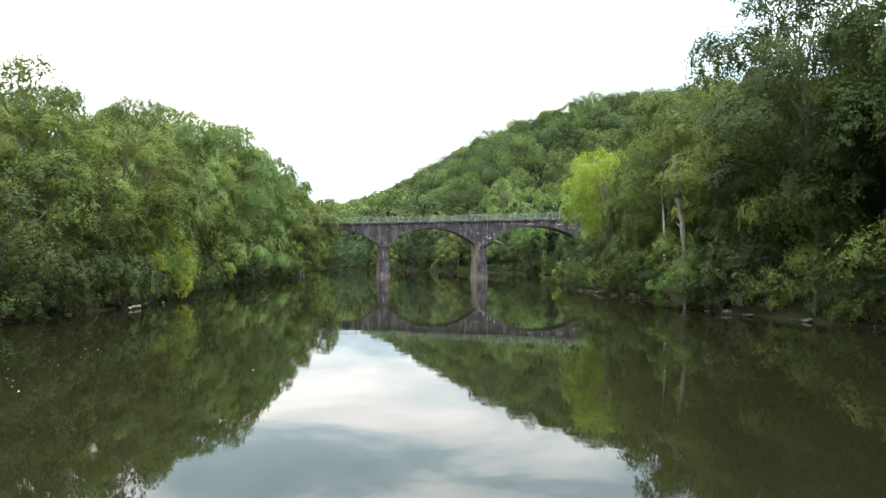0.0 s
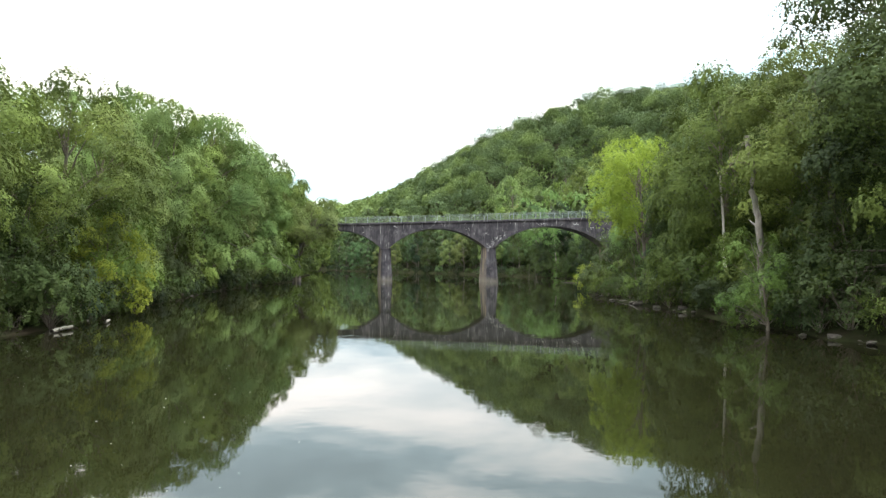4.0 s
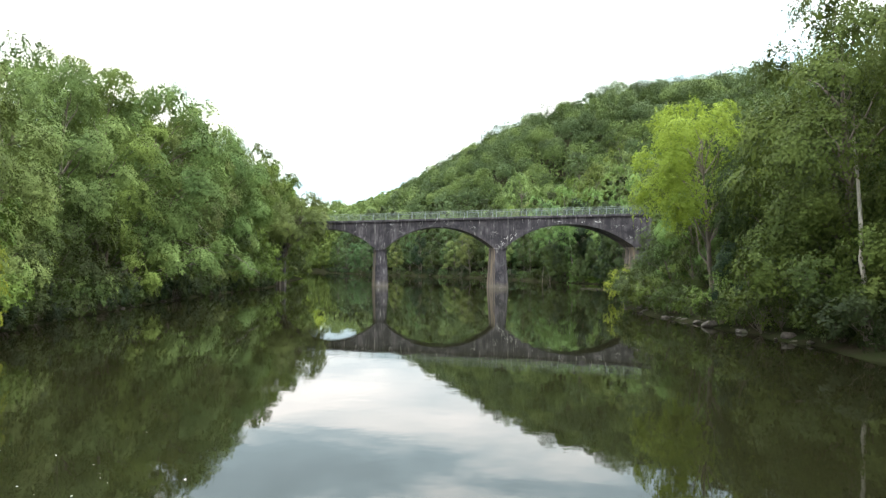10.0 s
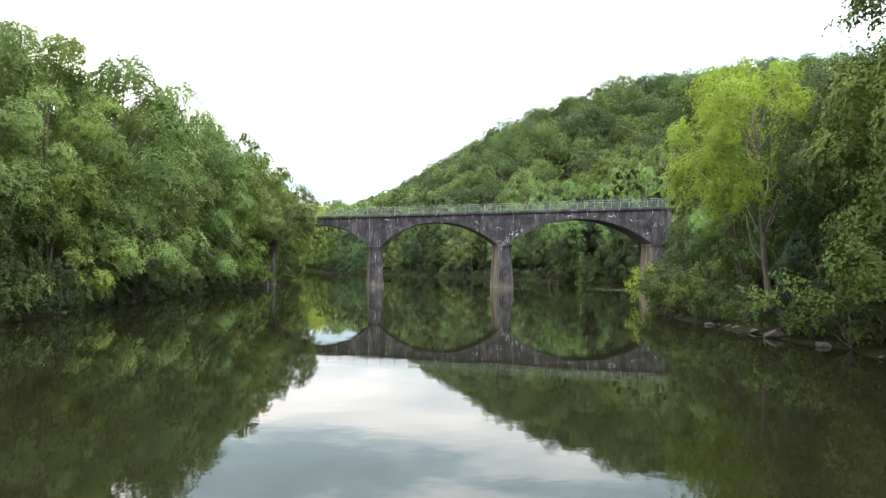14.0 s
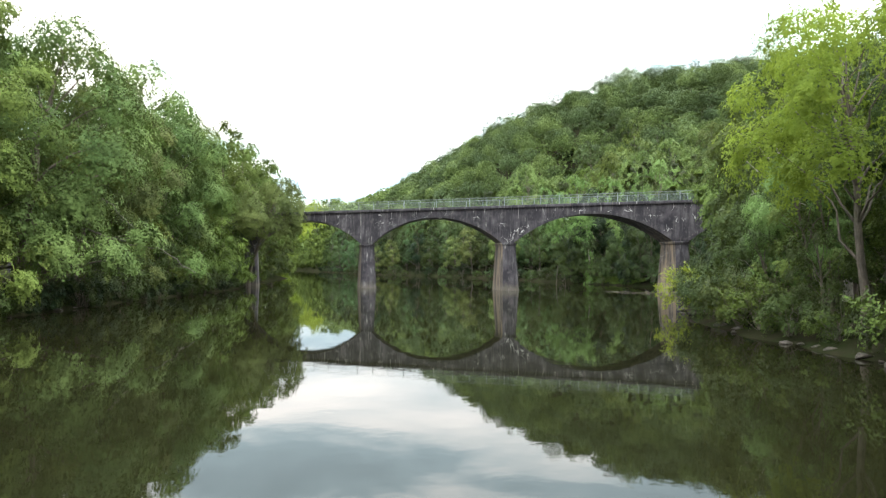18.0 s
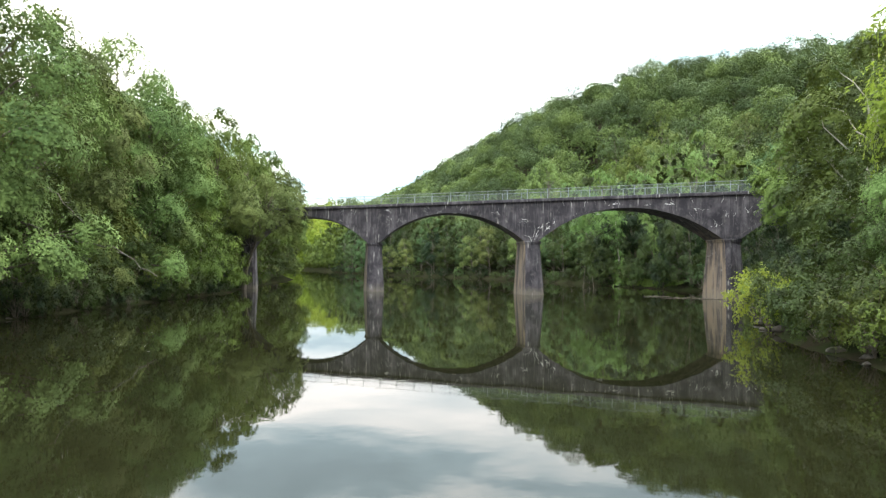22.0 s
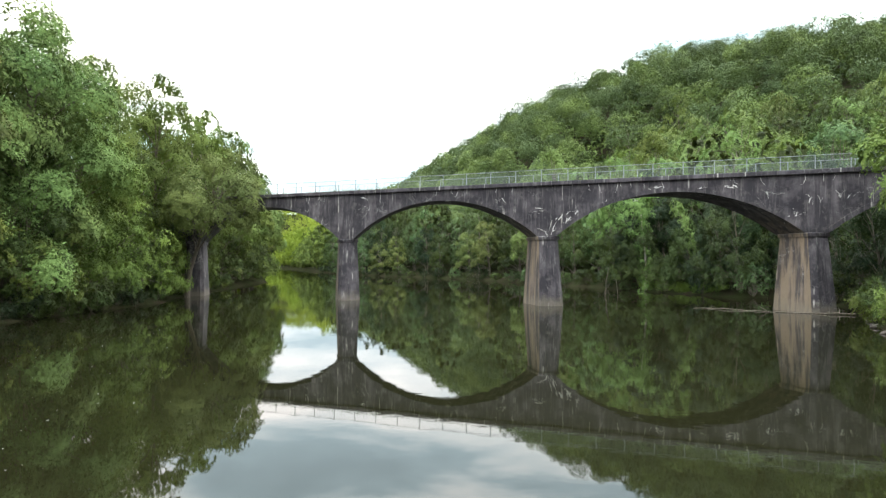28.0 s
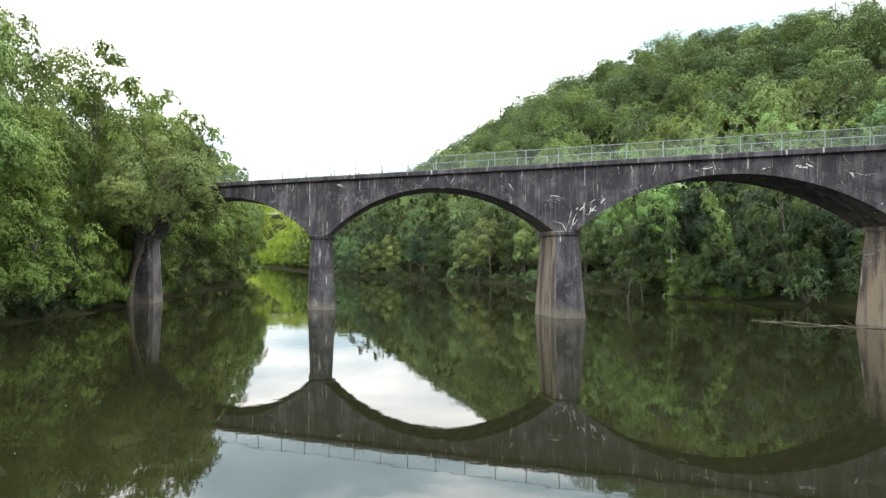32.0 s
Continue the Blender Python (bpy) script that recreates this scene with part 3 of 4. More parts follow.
def stand_tree(meshes, x, y, turn, scale, leaf_mat, label, group, name="tree", sink=0.0, bark=None):
    wood, leaves = meshes
    z = float(ground_height(x, y))
    tree = tagged(new(name), label, name, group=group)
    tree.matrix_world = Matrix.Translation((x, y, max(z, -0.4) - sink)) @ Matrix.Rotation(turn, 4, "Z") @ Matrix.Diagonal((scale[0], scale[0], scale[1], 1))
    for nm, me, mat in (("trunk", wood, bark or BARK), ("crown", leaves, leaf_mat)):
        ob = new(nm, me)
        if not me.materials:
            me.materials.append(mat)
        ob.parent = tree
        ob.material_slots[0].link = "OBJECT"
        ob.material_slots[0].material = mat
    return tree


def along(line, start, end, step):
    """Points at even steps along a shore line, with the direction of travel."""
    pts = [Vector(p) for p in line]
    out, walked, nxt = [], 0.0, start
    for a, b in zip(pts, pts[1:]):
        seg = (b - a).length
        while nxt <= walked + seg and nxt <= end:
            out.append((a.lerp(b, (nxt - walked) / seg), (b - a).normalized()))
            nxt += step
        walked += seg
    return out


NEAR = [tree_meshes(11 + i, h, r, b, 17, n, 0.095, lean=le * 1.2, skirt=sk * 0.4, trunk_r=0.30) for i, (h, r, b, le, sk, n) in enumerate([(19, 5.6, 3.4, 1.5, 1.2, 64000), (21, 6.0, 4.2, 2.0, 0.6, 68000), (17, 5.6, 2.6, 2.6, 1.6, 62000), (22, 5.4, 5.0, 1.0, 0.4, 62000)])]
MID = [tree_meshes(31 + i, h, r, b, 17, 30000, 0.128, lean=le * 1.2, skirt=sk * 0.4) for i, (h, r, b, le, sk) in enumerate([(20, 5.6, 3.2, 1.4, 1.0), (22, 6.0, 4.2, 1.0, 0.6), (18, 5.6, 2.4, 2.6, 1.6), (23, 5.6, 5.0, 0.5, 0.3), (21, 5.4, 3.2, 1.8, 0.8)])]
LOW = [tree_meshes(41 + i, h, r, b, 12, 15000, 0.092, lean=le, skirt=sk * 0.8, trunk_r=0.16, tier=1.1) for i, (h, r, b, le, sk) in enumerate([(9, 3.8, 1.4, 2.2, 1.4), (7.5, 3.4, 1.0, 2.6, 1.6), (11, 3.9, 2.0, 1.6, 1.0)])]
SLIM = [tree_meshes(46 + i, h, r, b, 18, 26000, 0.095, lean=0.8, trunk_r=0.2, tier=1.1) for i, (h, r, b) in enumerate([(15, 3.4, 4.2), (14, 3.6, 3.4), (16, 3.4, 5.0)])]
SLOPE = [tree_meshes(61 + i, h, r, b, 20, 17000, 0.155, skirt=0.2) for i, (h, r, b) in enumerate([(20, 6.2, 3.0), (22, 6.6, 4.0), (18, 6.0, 2.5), (23, 5.9, 4.0)])]
FAR = [tree_meshes(51 + i, h, r, b, 15, 3200, 0.38, skirt=sk * 0.6) for i, (h, r, b, sk) in enumerate([(18, 5.4, 2.5, 1.0), (21, 5.8, 3.5, 0.4), (15, 5.2, 1.2, 1.6), (23, 5.8, 5.0, 0.0)])]
SHRUBS = [tree_meshes(71 + i, h, r, 0.1, 12, 2600, 0.075, skirt=0.3, trunk_r=0.05, tier=1.0) for i, (h, r) in enumerate([(2.4, 1.6), (3.2, 1.9), (1.8, 1.5)])]


def mesh_points(me):
    v = np.empty(len(me.vertices) * 3, np.float32)
    me.vertices.foreach_get("co", v)
    return v.reshape(-1, 3)


def mass_row(line, start, end, step, inland, side, protos, scale, seed):
    """Crowns of a back row, as one array of leaf corners for a mass of woods."""
    rng = random.Random(seed)
    out = []
    for p, d in along(line, start, end, step):
        nrm = Vector((d.y, -d.x)) * side
        q = p + nrm * (inland + rng.uniform(-1.5, 1.5)) + d * rng.uniform(-2, 2)
        a, s = rng.uniform(0, 6.28), rng.uniform(*scale)
        v = mesh_points(rng.choice(protos)[1]) * s
        c, w = math.cos(a), math.sin(a)
        out.append(np.stack([v[:, 0] * c - v[:, 1] * w + q.x, v[:, 0] * w + v[:, 1] * c + q.y, v[:, 2] + float(ground_height(q.x, q.y))], 1))
    return np.concatenate(out)


def bank_row(line, start, end, step, inland, side, protos, scale, mats, label, group, seed, jitter=1.6, kind_name="tree", tops=None):
    """Trees beside a shore. side: +1 where land lies to the right of the line's direction, -1 to its left.
    tops: where the canopy's height is known, rows of (y, metres), which the scale then multiplies."""
    rng = random.Random(seed)
    for p, d in along(line, start, end, step):
        nrm = Vector((d.y, -d.x)) * side
        q = p + nrm * (inland + rng.uniform(-0.5, 1.0) * jitter * 0.7) + d * rng.uniform(-1, 1) * jitter
        turn = math.atan2(nrm.x, -nrm.y) + rng.uniform(-0.5, 0.5)
        s = rng.uniform(*scale)
        meshes = rng.choice(protos)
        if tops:
            s *= float(np.interp(q.y, *zip(*tops))) / TALL[meshes[1].name]
        stand_tree(meshes, q.x, q.y, turn, (s * rng.uniform(0.92, 1.1), s), rng.choice(mats), label, group, kind_name)


L_LEAF = [LEAF, LEAF_PALE, LEAF_LIT, LEAF_PALE, LEAF]
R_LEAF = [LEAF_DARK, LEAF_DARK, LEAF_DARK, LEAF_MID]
# left bank, whose line runs upstream with land to its left
OVER = "leafy tree leaning from the low bank over the river"
BEHIND = "tall broadleaf tree behind the river bank"
LEFT_TOPS = ((-110, 15), (-89, 15), (-79, 15.8), (-65, 19.4), (-52, 22.4), (-36, 22.2), (-25, 23.2), (-15, 22), (0, 19.4), (30, 19))
RIGHT_TOPS = ((-110, 24), (-88, 23.5), (-80, 19), (-74, 16.5), (-66, 15.5), (-58, 15.5), (-50, 13), (-20, 14))
bank_row(LEFT, 94, 197, 8.0, 3.6, -1, NEAR, (0.76, 1.0), L_LEAF, OVER, "bank trees", 1, 2.0, tops=LEFT_TOPS)
bank_row(LEFT, 90, 230, 7.6, 9.5, -1, NEAR, (0.97, 1.10), L_LEAF, BEHIND, "bank trees", 3, tops=LEFT_TOPS)
bank_row(LEFT, 238, 300, 8.5, 3.2, -1, MID, (0.80, 1.0), L_LEAF, OVER, "bank trees", 13)
bank_row(LEFT, 230, 290, 8.0, 9.0, -1, MID, (1.02, 1.16), L_LEAF, BEHIND, "bank trees", 25)
# mostly dark greens, standing in for shade under the overhanging boughs
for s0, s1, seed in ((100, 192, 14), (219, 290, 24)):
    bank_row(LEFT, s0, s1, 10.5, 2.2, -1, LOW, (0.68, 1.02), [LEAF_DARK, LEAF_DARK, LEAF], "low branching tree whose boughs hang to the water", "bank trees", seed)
# right bank; its shade is put into darker leaf colours
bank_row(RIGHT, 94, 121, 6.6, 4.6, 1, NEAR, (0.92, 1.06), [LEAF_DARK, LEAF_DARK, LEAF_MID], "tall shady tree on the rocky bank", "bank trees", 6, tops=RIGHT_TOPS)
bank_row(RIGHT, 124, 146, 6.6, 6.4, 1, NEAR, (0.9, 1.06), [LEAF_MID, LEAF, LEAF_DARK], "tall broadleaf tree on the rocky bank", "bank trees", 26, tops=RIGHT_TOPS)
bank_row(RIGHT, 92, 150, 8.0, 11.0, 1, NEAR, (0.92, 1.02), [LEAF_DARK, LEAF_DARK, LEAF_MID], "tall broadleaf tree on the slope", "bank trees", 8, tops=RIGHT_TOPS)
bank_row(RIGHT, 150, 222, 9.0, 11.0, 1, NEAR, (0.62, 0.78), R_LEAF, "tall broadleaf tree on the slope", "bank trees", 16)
bank_row(RIGHT, 100, 216, 8.0, 3.0, 1, LOW, (0.40, 0.62), [LEAF_DARK, LEAF_EVERGREEN_SHADE, LEAF_DARK], "low spreading tree on the rocky bank", "bank trees", 17)
bank_row(RIGHT, 100, 216, 10.0, 6.0, 1, LOW, (0.7, 0.95), [LEAF_DARK, LEAF_EVERGREEN_SHADE, LEAF_DARK, LEAF], "small broadleaf tree on the slope", "bank trees", 18)
# evergreen and dark greens here also carry the far bank's shade
bank_row(RIGHT, 214, 262, 5.5, 2.6, 1, LOW, (0.75, 1.05), [LEAF_EVERGREEN_SHADE, LEAF_EVERGREEN_SHADE, LEAF_DARK], "low deep green tree on the shaded far bank", "bank trees", 39)
bank_row(RIGHT, 258, 440, 11.0, 2.6, 1, MID, (0.46, 0.66), [LEAF_PALE, LEAF_DARK, LEAF_FAR, LEAF_EVERGREEN_SHADE], "round-headed tree at the water beyond the bridge", "bank trees", 9, 2.5)
bank_row(RIGHT, 212, 262, 6.0, 6.5, 1, MID, (0.62, 0.80), [LEAF_EVERGREEN_SHADE], "tall deep green tree on the shaded far bank", "bank trees", 40)
bank_row(RIGHT, 264, 440, 9.0, 8.5, 1, SLOPE, (0.66, 0.86), [LEAF_DARK, LEAF_DARK, LEAF_EVERGREEN_SHADE, LEAF_FAR], "broadleaf tree at the water beyond the bridge", "bank trees", 19)
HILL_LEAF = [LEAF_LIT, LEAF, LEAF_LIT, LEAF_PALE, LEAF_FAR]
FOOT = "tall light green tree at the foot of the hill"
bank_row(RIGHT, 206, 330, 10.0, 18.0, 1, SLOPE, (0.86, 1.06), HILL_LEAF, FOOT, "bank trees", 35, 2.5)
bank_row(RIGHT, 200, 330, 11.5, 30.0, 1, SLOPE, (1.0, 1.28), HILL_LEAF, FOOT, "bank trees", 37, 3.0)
for inland, scale, seed in ((43.0, (0.85, 1.08), 41), (56.0, (0.72, 0.95), 42)):
    bank_row(RIGHT, 196, 318, 11.0, inland, 1, SLOPE, scale, HILL_LEAF + [LEAF_DARK], "tall broadleaf tree low on the hillside", "hillside trees", seed, 3.0)
back = [mass_row(RIGHT, 436, 545, 7.0, 3.5, 1, FAR, (0.7, 0.9), 36), mass_row(LEFT, 84, 300, 6.5, 16.0, -1, FAR, (0.78, 0.92), 4), mass_row(LEFT, 84, 300, 6.5, 23.0, -1, FAR, (0.80, 0.95), 44)]
tagged(mesh_part("floodplain_woods", leaf_mesh("floodplain_woods", np.concatenate(back)), LEAF), "dense green wood behind the river banks", "woods", kind="stuff")
# far bend and valley: LEAF_BRIGHT puts the sunlight into the leaf colour
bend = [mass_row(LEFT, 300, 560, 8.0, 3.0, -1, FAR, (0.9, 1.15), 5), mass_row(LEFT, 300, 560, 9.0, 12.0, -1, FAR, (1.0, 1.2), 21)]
tagged(mesh_part("floodplain_woods", leaf_mesh("floodplain_woods", np.concatenate(bend)), LEAF_BRIGHT), "yellow-green wood along the river's far bend, sunlight put into its leaf colour", "woods", kind="stuff")
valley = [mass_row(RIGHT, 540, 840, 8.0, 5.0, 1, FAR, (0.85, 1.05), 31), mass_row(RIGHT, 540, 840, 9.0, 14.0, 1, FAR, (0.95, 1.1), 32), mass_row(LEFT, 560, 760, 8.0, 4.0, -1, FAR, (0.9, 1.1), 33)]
tagged(mesh_part("floodplain_woods", leaf_mesh("floodplain_woods", np.concatenate(valley)), LEAF_BRIGHT), "yellow-green wood far down the valley, its sunlight put into the leaf colour", "woods", kind="stuff")
# shade under the hill is put into the colour of these two woods
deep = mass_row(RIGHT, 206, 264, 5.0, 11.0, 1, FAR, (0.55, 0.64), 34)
tagged(mesh_part("floodplain_woods", leaf_mesh("floodplain_woods", deep), LEAF_EVERGREEN_SHADE), "dark evergreen wood on the shaded far bank", "woods", kind="stuff")
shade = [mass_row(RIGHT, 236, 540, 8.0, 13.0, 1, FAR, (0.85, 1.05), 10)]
tagged(mesh_part("floodplain_woods", leaf_mesh("floodplain_woods", np.concatenate(shade)), LEAF_DARK), "deep green wood along the far bank, darkened for its shade", "woods", kind="stuff")
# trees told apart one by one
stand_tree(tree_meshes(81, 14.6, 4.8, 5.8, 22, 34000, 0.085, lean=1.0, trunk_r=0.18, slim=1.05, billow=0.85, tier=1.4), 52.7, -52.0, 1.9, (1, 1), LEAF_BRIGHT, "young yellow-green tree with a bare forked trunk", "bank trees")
SYCAMORE = "tall sycamore with a pale trunk by the end of the bridge"
# the two darker greens put the bank's shade into these crowns
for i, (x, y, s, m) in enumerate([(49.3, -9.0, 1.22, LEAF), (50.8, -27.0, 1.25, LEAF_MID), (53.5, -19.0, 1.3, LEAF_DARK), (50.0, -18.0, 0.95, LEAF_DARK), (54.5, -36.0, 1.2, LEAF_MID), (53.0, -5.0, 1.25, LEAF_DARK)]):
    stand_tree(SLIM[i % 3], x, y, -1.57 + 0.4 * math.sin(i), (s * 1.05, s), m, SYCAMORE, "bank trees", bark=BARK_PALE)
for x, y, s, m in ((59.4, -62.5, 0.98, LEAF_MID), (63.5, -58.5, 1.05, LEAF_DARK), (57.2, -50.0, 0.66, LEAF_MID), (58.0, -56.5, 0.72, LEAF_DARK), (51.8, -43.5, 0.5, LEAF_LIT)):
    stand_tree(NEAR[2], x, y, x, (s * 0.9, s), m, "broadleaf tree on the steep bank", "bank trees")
stand_tree(tree_meshes(91, 16.0, 5.0, 7.0, 26, 34000, 0.11, lean=6.5, trunk_r=0.22), -17.8, -3.4, -1.6, (1.0, 1.0), LEAF_PALE, "wide willow whose boughs hide the end of the bridge", "bank trees")
for x, y, s in ((-28.0, 8.0, 1.0), (-32.5, 14.5, 1.02), (-39.5, 26.0, 1.04), (-47.0, 38.0, 0.98), (-23.5, -2.0, 1.05)):
    stand_tree(MID[3], x, y, x, (s, s * 1.04), LEAF, "tall broadleaf tree beside the end of the bridge", "bank trees")
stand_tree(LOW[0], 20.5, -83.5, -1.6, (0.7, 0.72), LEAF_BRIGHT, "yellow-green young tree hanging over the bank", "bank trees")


def vine_mesh(seed, path, radii, extra, leaves, leaf):
    """Leaves of a vine that clothes a stem along a path, with extra billows at its head; x, y, z, radius."""
    rng = np.random.default_rng(seed)
    pts = np.array(path, float)
    t = np.linspace(0, len(pts) - 1, 13)
    line = np.stack([np.interp(t, np.arange(len(pts)), pts[:, k]) for k in range(3)], 1)
    size = np.interp(t, np.arange(len(pts)), radii)
    billows = [(x + rng.normal(0, 0.15), y, z, r * rng.uniform(0.8, 1.2), x, y) for (x, y, z), r in zip(line, size)]
    billows += [(x, y, z, r, x * 0.6, y * 0.6) for x, y, z, r in extra]
    wood = smooth_faces(quad_mesh("trunk", *limb_rings(line, np.linspace(0.2, 0.06, len(line)))))
    return wood, leaf_mesh("crown", crown_leaves(rng, billows, leaves, leaf, 0.6, 0.6))


hanging = [(-1.4, 0.0, 11.2, 1.5), (-3.2, -0.3, 11.8, 1.5), (-5.0, -0.4, 10.6, 1.5), (-6.6, -0.5, 9.4, 1.2), (-2.4, -0.8, 9.6, 1.3), (-4.2, -0.8, 9.0, 1.3), (-5.6, -0.6, 7.6, 0.9), (-1.6, -0.5, 7.6, 1.0), (0.2, 0.0, 12.4, 1.3)]
stand_tree(vine_mesh(95, [(0, 0, -0.3), (0.2, -0.4, 3.0), (-0.2, -0.3, 7.0), (-0.6, 0, 11.5)], [0.9, 1.0, 0.8, 1.3], hanging, 15000, 0.11), 25.6, 35.2, 0.0, (1, 1), LEAF_LIT, "light green tree hung with vines beyond the bridge", "bank trees", bark=BARK_PALE)
stand_tree(vine_mesh(96, [(3.4, 0, -0.3), (3.0, -0.3, 3.6), (1.6, -0.3, 8.0), (0, 0, 11.0)], [1.0, 1.1, 1.0, 0.75], [(4.6, -0.4, 3.4, 1.1), (5.6, -0.2, 2.6, 1.0)], 9000, 0.11), 29.6, 31.8, 0.0, (1, 1), LEAF_LIT, "leaning stem clothed in bright vines beyond the bridge", "bank trees")
stand_tree(LOW[2], 37.5, 26.2, 2.2, (0.8, 0.62), LEAF_DARK, "low deep green tree on the shaded far bank", "bank trees")
stand_tree(LOW[1], -16.2, -8.9, -1.2, (0.66, 0.7), LEAF, "low leafy tree on the bank by the first pier", "bank trees")
for i, (x, y, k, m) in enumerate(((-15.6, -15.0, 0.95, LEAF), (-13.0, -21.5, 1.0, LEAF_MID), (-10.4, -28.0, 0.9, LEAF), (-18.6, -11.5, 1.1, LEAF_DARK))):
    stand_tree(LOW[i % 2], x, y, -1.2, (k, k), m, "low leafy tree whose boughs hang to the bank", "bank trees")
stand_tree(LOW[2], 60.9, -78.0, 1.2, (0.5, 0.5), LEAF, "low leafy tree below the dead trunk", "bank trees")
# shrubs at the waterline
SHRUB = "low green shrub at the water's edge"
# dark greens paint in the shade of the left bank's hollows
bank_row(LEFT, 96, 196, 2.0, 0.1, -1, SHRUBS, (0.6, 1.2), [LEAF_DARK, LEAF_EVERGREEN_SHADE, LEAF_DARK], SHRUB, "waterside shrubs", 11, 0.8, "shrub")
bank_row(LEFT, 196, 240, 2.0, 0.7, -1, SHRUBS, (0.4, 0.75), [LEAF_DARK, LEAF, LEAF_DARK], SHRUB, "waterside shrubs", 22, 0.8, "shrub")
bank_row(RIGHT, 96, 216, 2.0, 0.8, 1, SHRUBS, (0.55, 1.2), [LEAF_MID, LEAF_DARK, LEAF_DARK, LEAF], "low green shrub at the water's edge", "waterside shrubs", 12, 0.8, "shrub")
bank_row(RIGHT, 214, 440, 7.0, 0.6, 1, SHRUBS, (0.7, 1.3), [LEAF_DARK, LEAF_EVERGREEN_SHADE, LEAF_FAR], "low green shrub at the water's edge", "waterside shrubs", 20, 0.8, "shrub")
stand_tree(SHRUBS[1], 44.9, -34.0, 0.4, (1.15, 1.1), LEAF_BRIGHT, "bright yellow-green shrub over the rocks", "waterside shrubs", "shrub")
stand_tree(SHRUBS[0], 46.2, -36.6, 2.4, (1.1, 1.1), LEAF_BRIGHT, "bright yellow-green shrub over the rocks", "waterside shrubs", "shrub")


def dome_crown(rng, x, y, z, r, tall, n, leaf, lobes=11):
    """One crown seen from afar: billows of leaves round a dome, with shaded hollows between."""
    stretch, centre = np.array([1, 1, tall]), np.array([x, y, z])
    i = np.arange(lobes)
    h = np.clip(1.0 - (i + rng.uniform(0.1, 0.9, lobes)) / lobes * 1.25, -0.3, 1.0)
    a = i * 2.39996 + rng.uniform(0, 6.28)
    w = np.sqrt(np.maximum(1 - h * h, 0))
    c = np.stack([w * np.cos(a), w * np.sin(a), h], 1) * r * rng.uniform(0.52, 0.72, (lobes, 1))
    size = r * rng.uniform(0.30, 0.44, lobes)
    k = rng.integers(0, lobes, n)
    d = unit(rng.normal(size=(n, 3)) + 0.9 * c[k] / r + np.array([0, 0, 0.25]))
    out = size[k] * np.where(rng.uniform(size=n) < 0.2, rng.uniform(0.6, 1.15, n), rng.uniform(0.92, 1.06, n))
    nor = unit(d + 0.18 * rng.normal(size=(n, 3)) + np.array([0, 0, 0.15]))
    return leaf_cards(rng, centre + (c[k] + d * out[:, None]) * stretch, nor, leaf, leaf * 0.6)


def build_hill_woods():
    """The closed canopy of the far slopes: masses of rounded crowns, of three greens."""
    rng = np.random.default_rng(5)
    gx, gy = np.meshgrid(np.arange(-330, 250, 8.0), np.arange(-70, 420, 8.0))
    x = (gx + rng.uniform(-2.8, 2.8, gx.shape)).ravel()
    y = (gy + rng.uniform(-2.8, 2.8, gy.shape)).ravel()
    d, right = shore_distance(x, y)
    far_left = (~right) & (np.hypot(x, y) > 260) & (d > 12) & (d < 120)
    keep = (right & (d > 12) & (d < 155)) | far_left
    # leave out what no eye on the river can see
    keep &= (x < 125) & (y - 0.6 * x < 400)
    x, y, d = x[keep], y[keep], d[keep]
    z = ground_height(x, y)
    masses = [[], [], [], []]
    for cx, cy, cz, d_shore in zip(x, y, z, d):
        near = math.hypot(cx, cy - 40) < 180
        r = rng.uniform(3.4, 5.8)
        h = rng.uniform(9.0, 14.5) + (r - 4.0) * 1.3
        mass = masses[rng.choice(3, p=(0.30, 0.38, 0.32))]
        # among the tall trees at the hill's foot only undergrowth
        if d_shore < 57 and cy < 75 and cx > 0:
            mass.append(dome_crown(rng, cx, cy, cz + 2.5, r * 1.1, 1.2, 420, 0.36))
            continue
        mass.append(dome_crown(rng, cx, cy, cz + h - r * 0.9, r, rng.uniform(0.9, 1.25), 1650 if near else 540, 0.215 if near else 0.42, 15))
        mass.append(dome_crown(rng, cx + 3.5, cy + 3.5, cz + 4.0, r * 1.1, 1.3, 240, 0.6))
    # the slopes that close the valley, down the river; bright leaf colour stands in for sun on them
    for _ in range(1500):
        a, q = radians(rng.uniform(24, 46)), rng.uniform(430, 1250)
        cx, cy = 32 - q * math.sin(a), -48 + q * math.cos(a)
        dd, _r = shore_distance(cx, cy)
        if dd < 5:
            continue
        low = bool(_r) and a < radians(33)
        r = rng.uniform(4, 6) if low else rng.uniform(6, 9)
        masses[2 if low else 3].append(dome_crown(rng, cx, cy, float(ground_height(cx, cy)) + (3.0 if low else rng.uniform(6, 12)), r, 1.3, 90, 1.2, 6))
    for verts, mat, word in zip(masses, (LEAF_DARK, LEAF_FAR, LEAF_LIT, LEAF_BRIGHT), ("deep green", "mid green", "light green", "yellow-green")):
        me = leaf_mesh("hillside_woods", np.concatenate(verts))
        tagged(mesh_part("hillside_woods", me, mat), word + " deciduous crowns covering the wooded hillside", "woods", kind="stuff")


build_hill_woods()

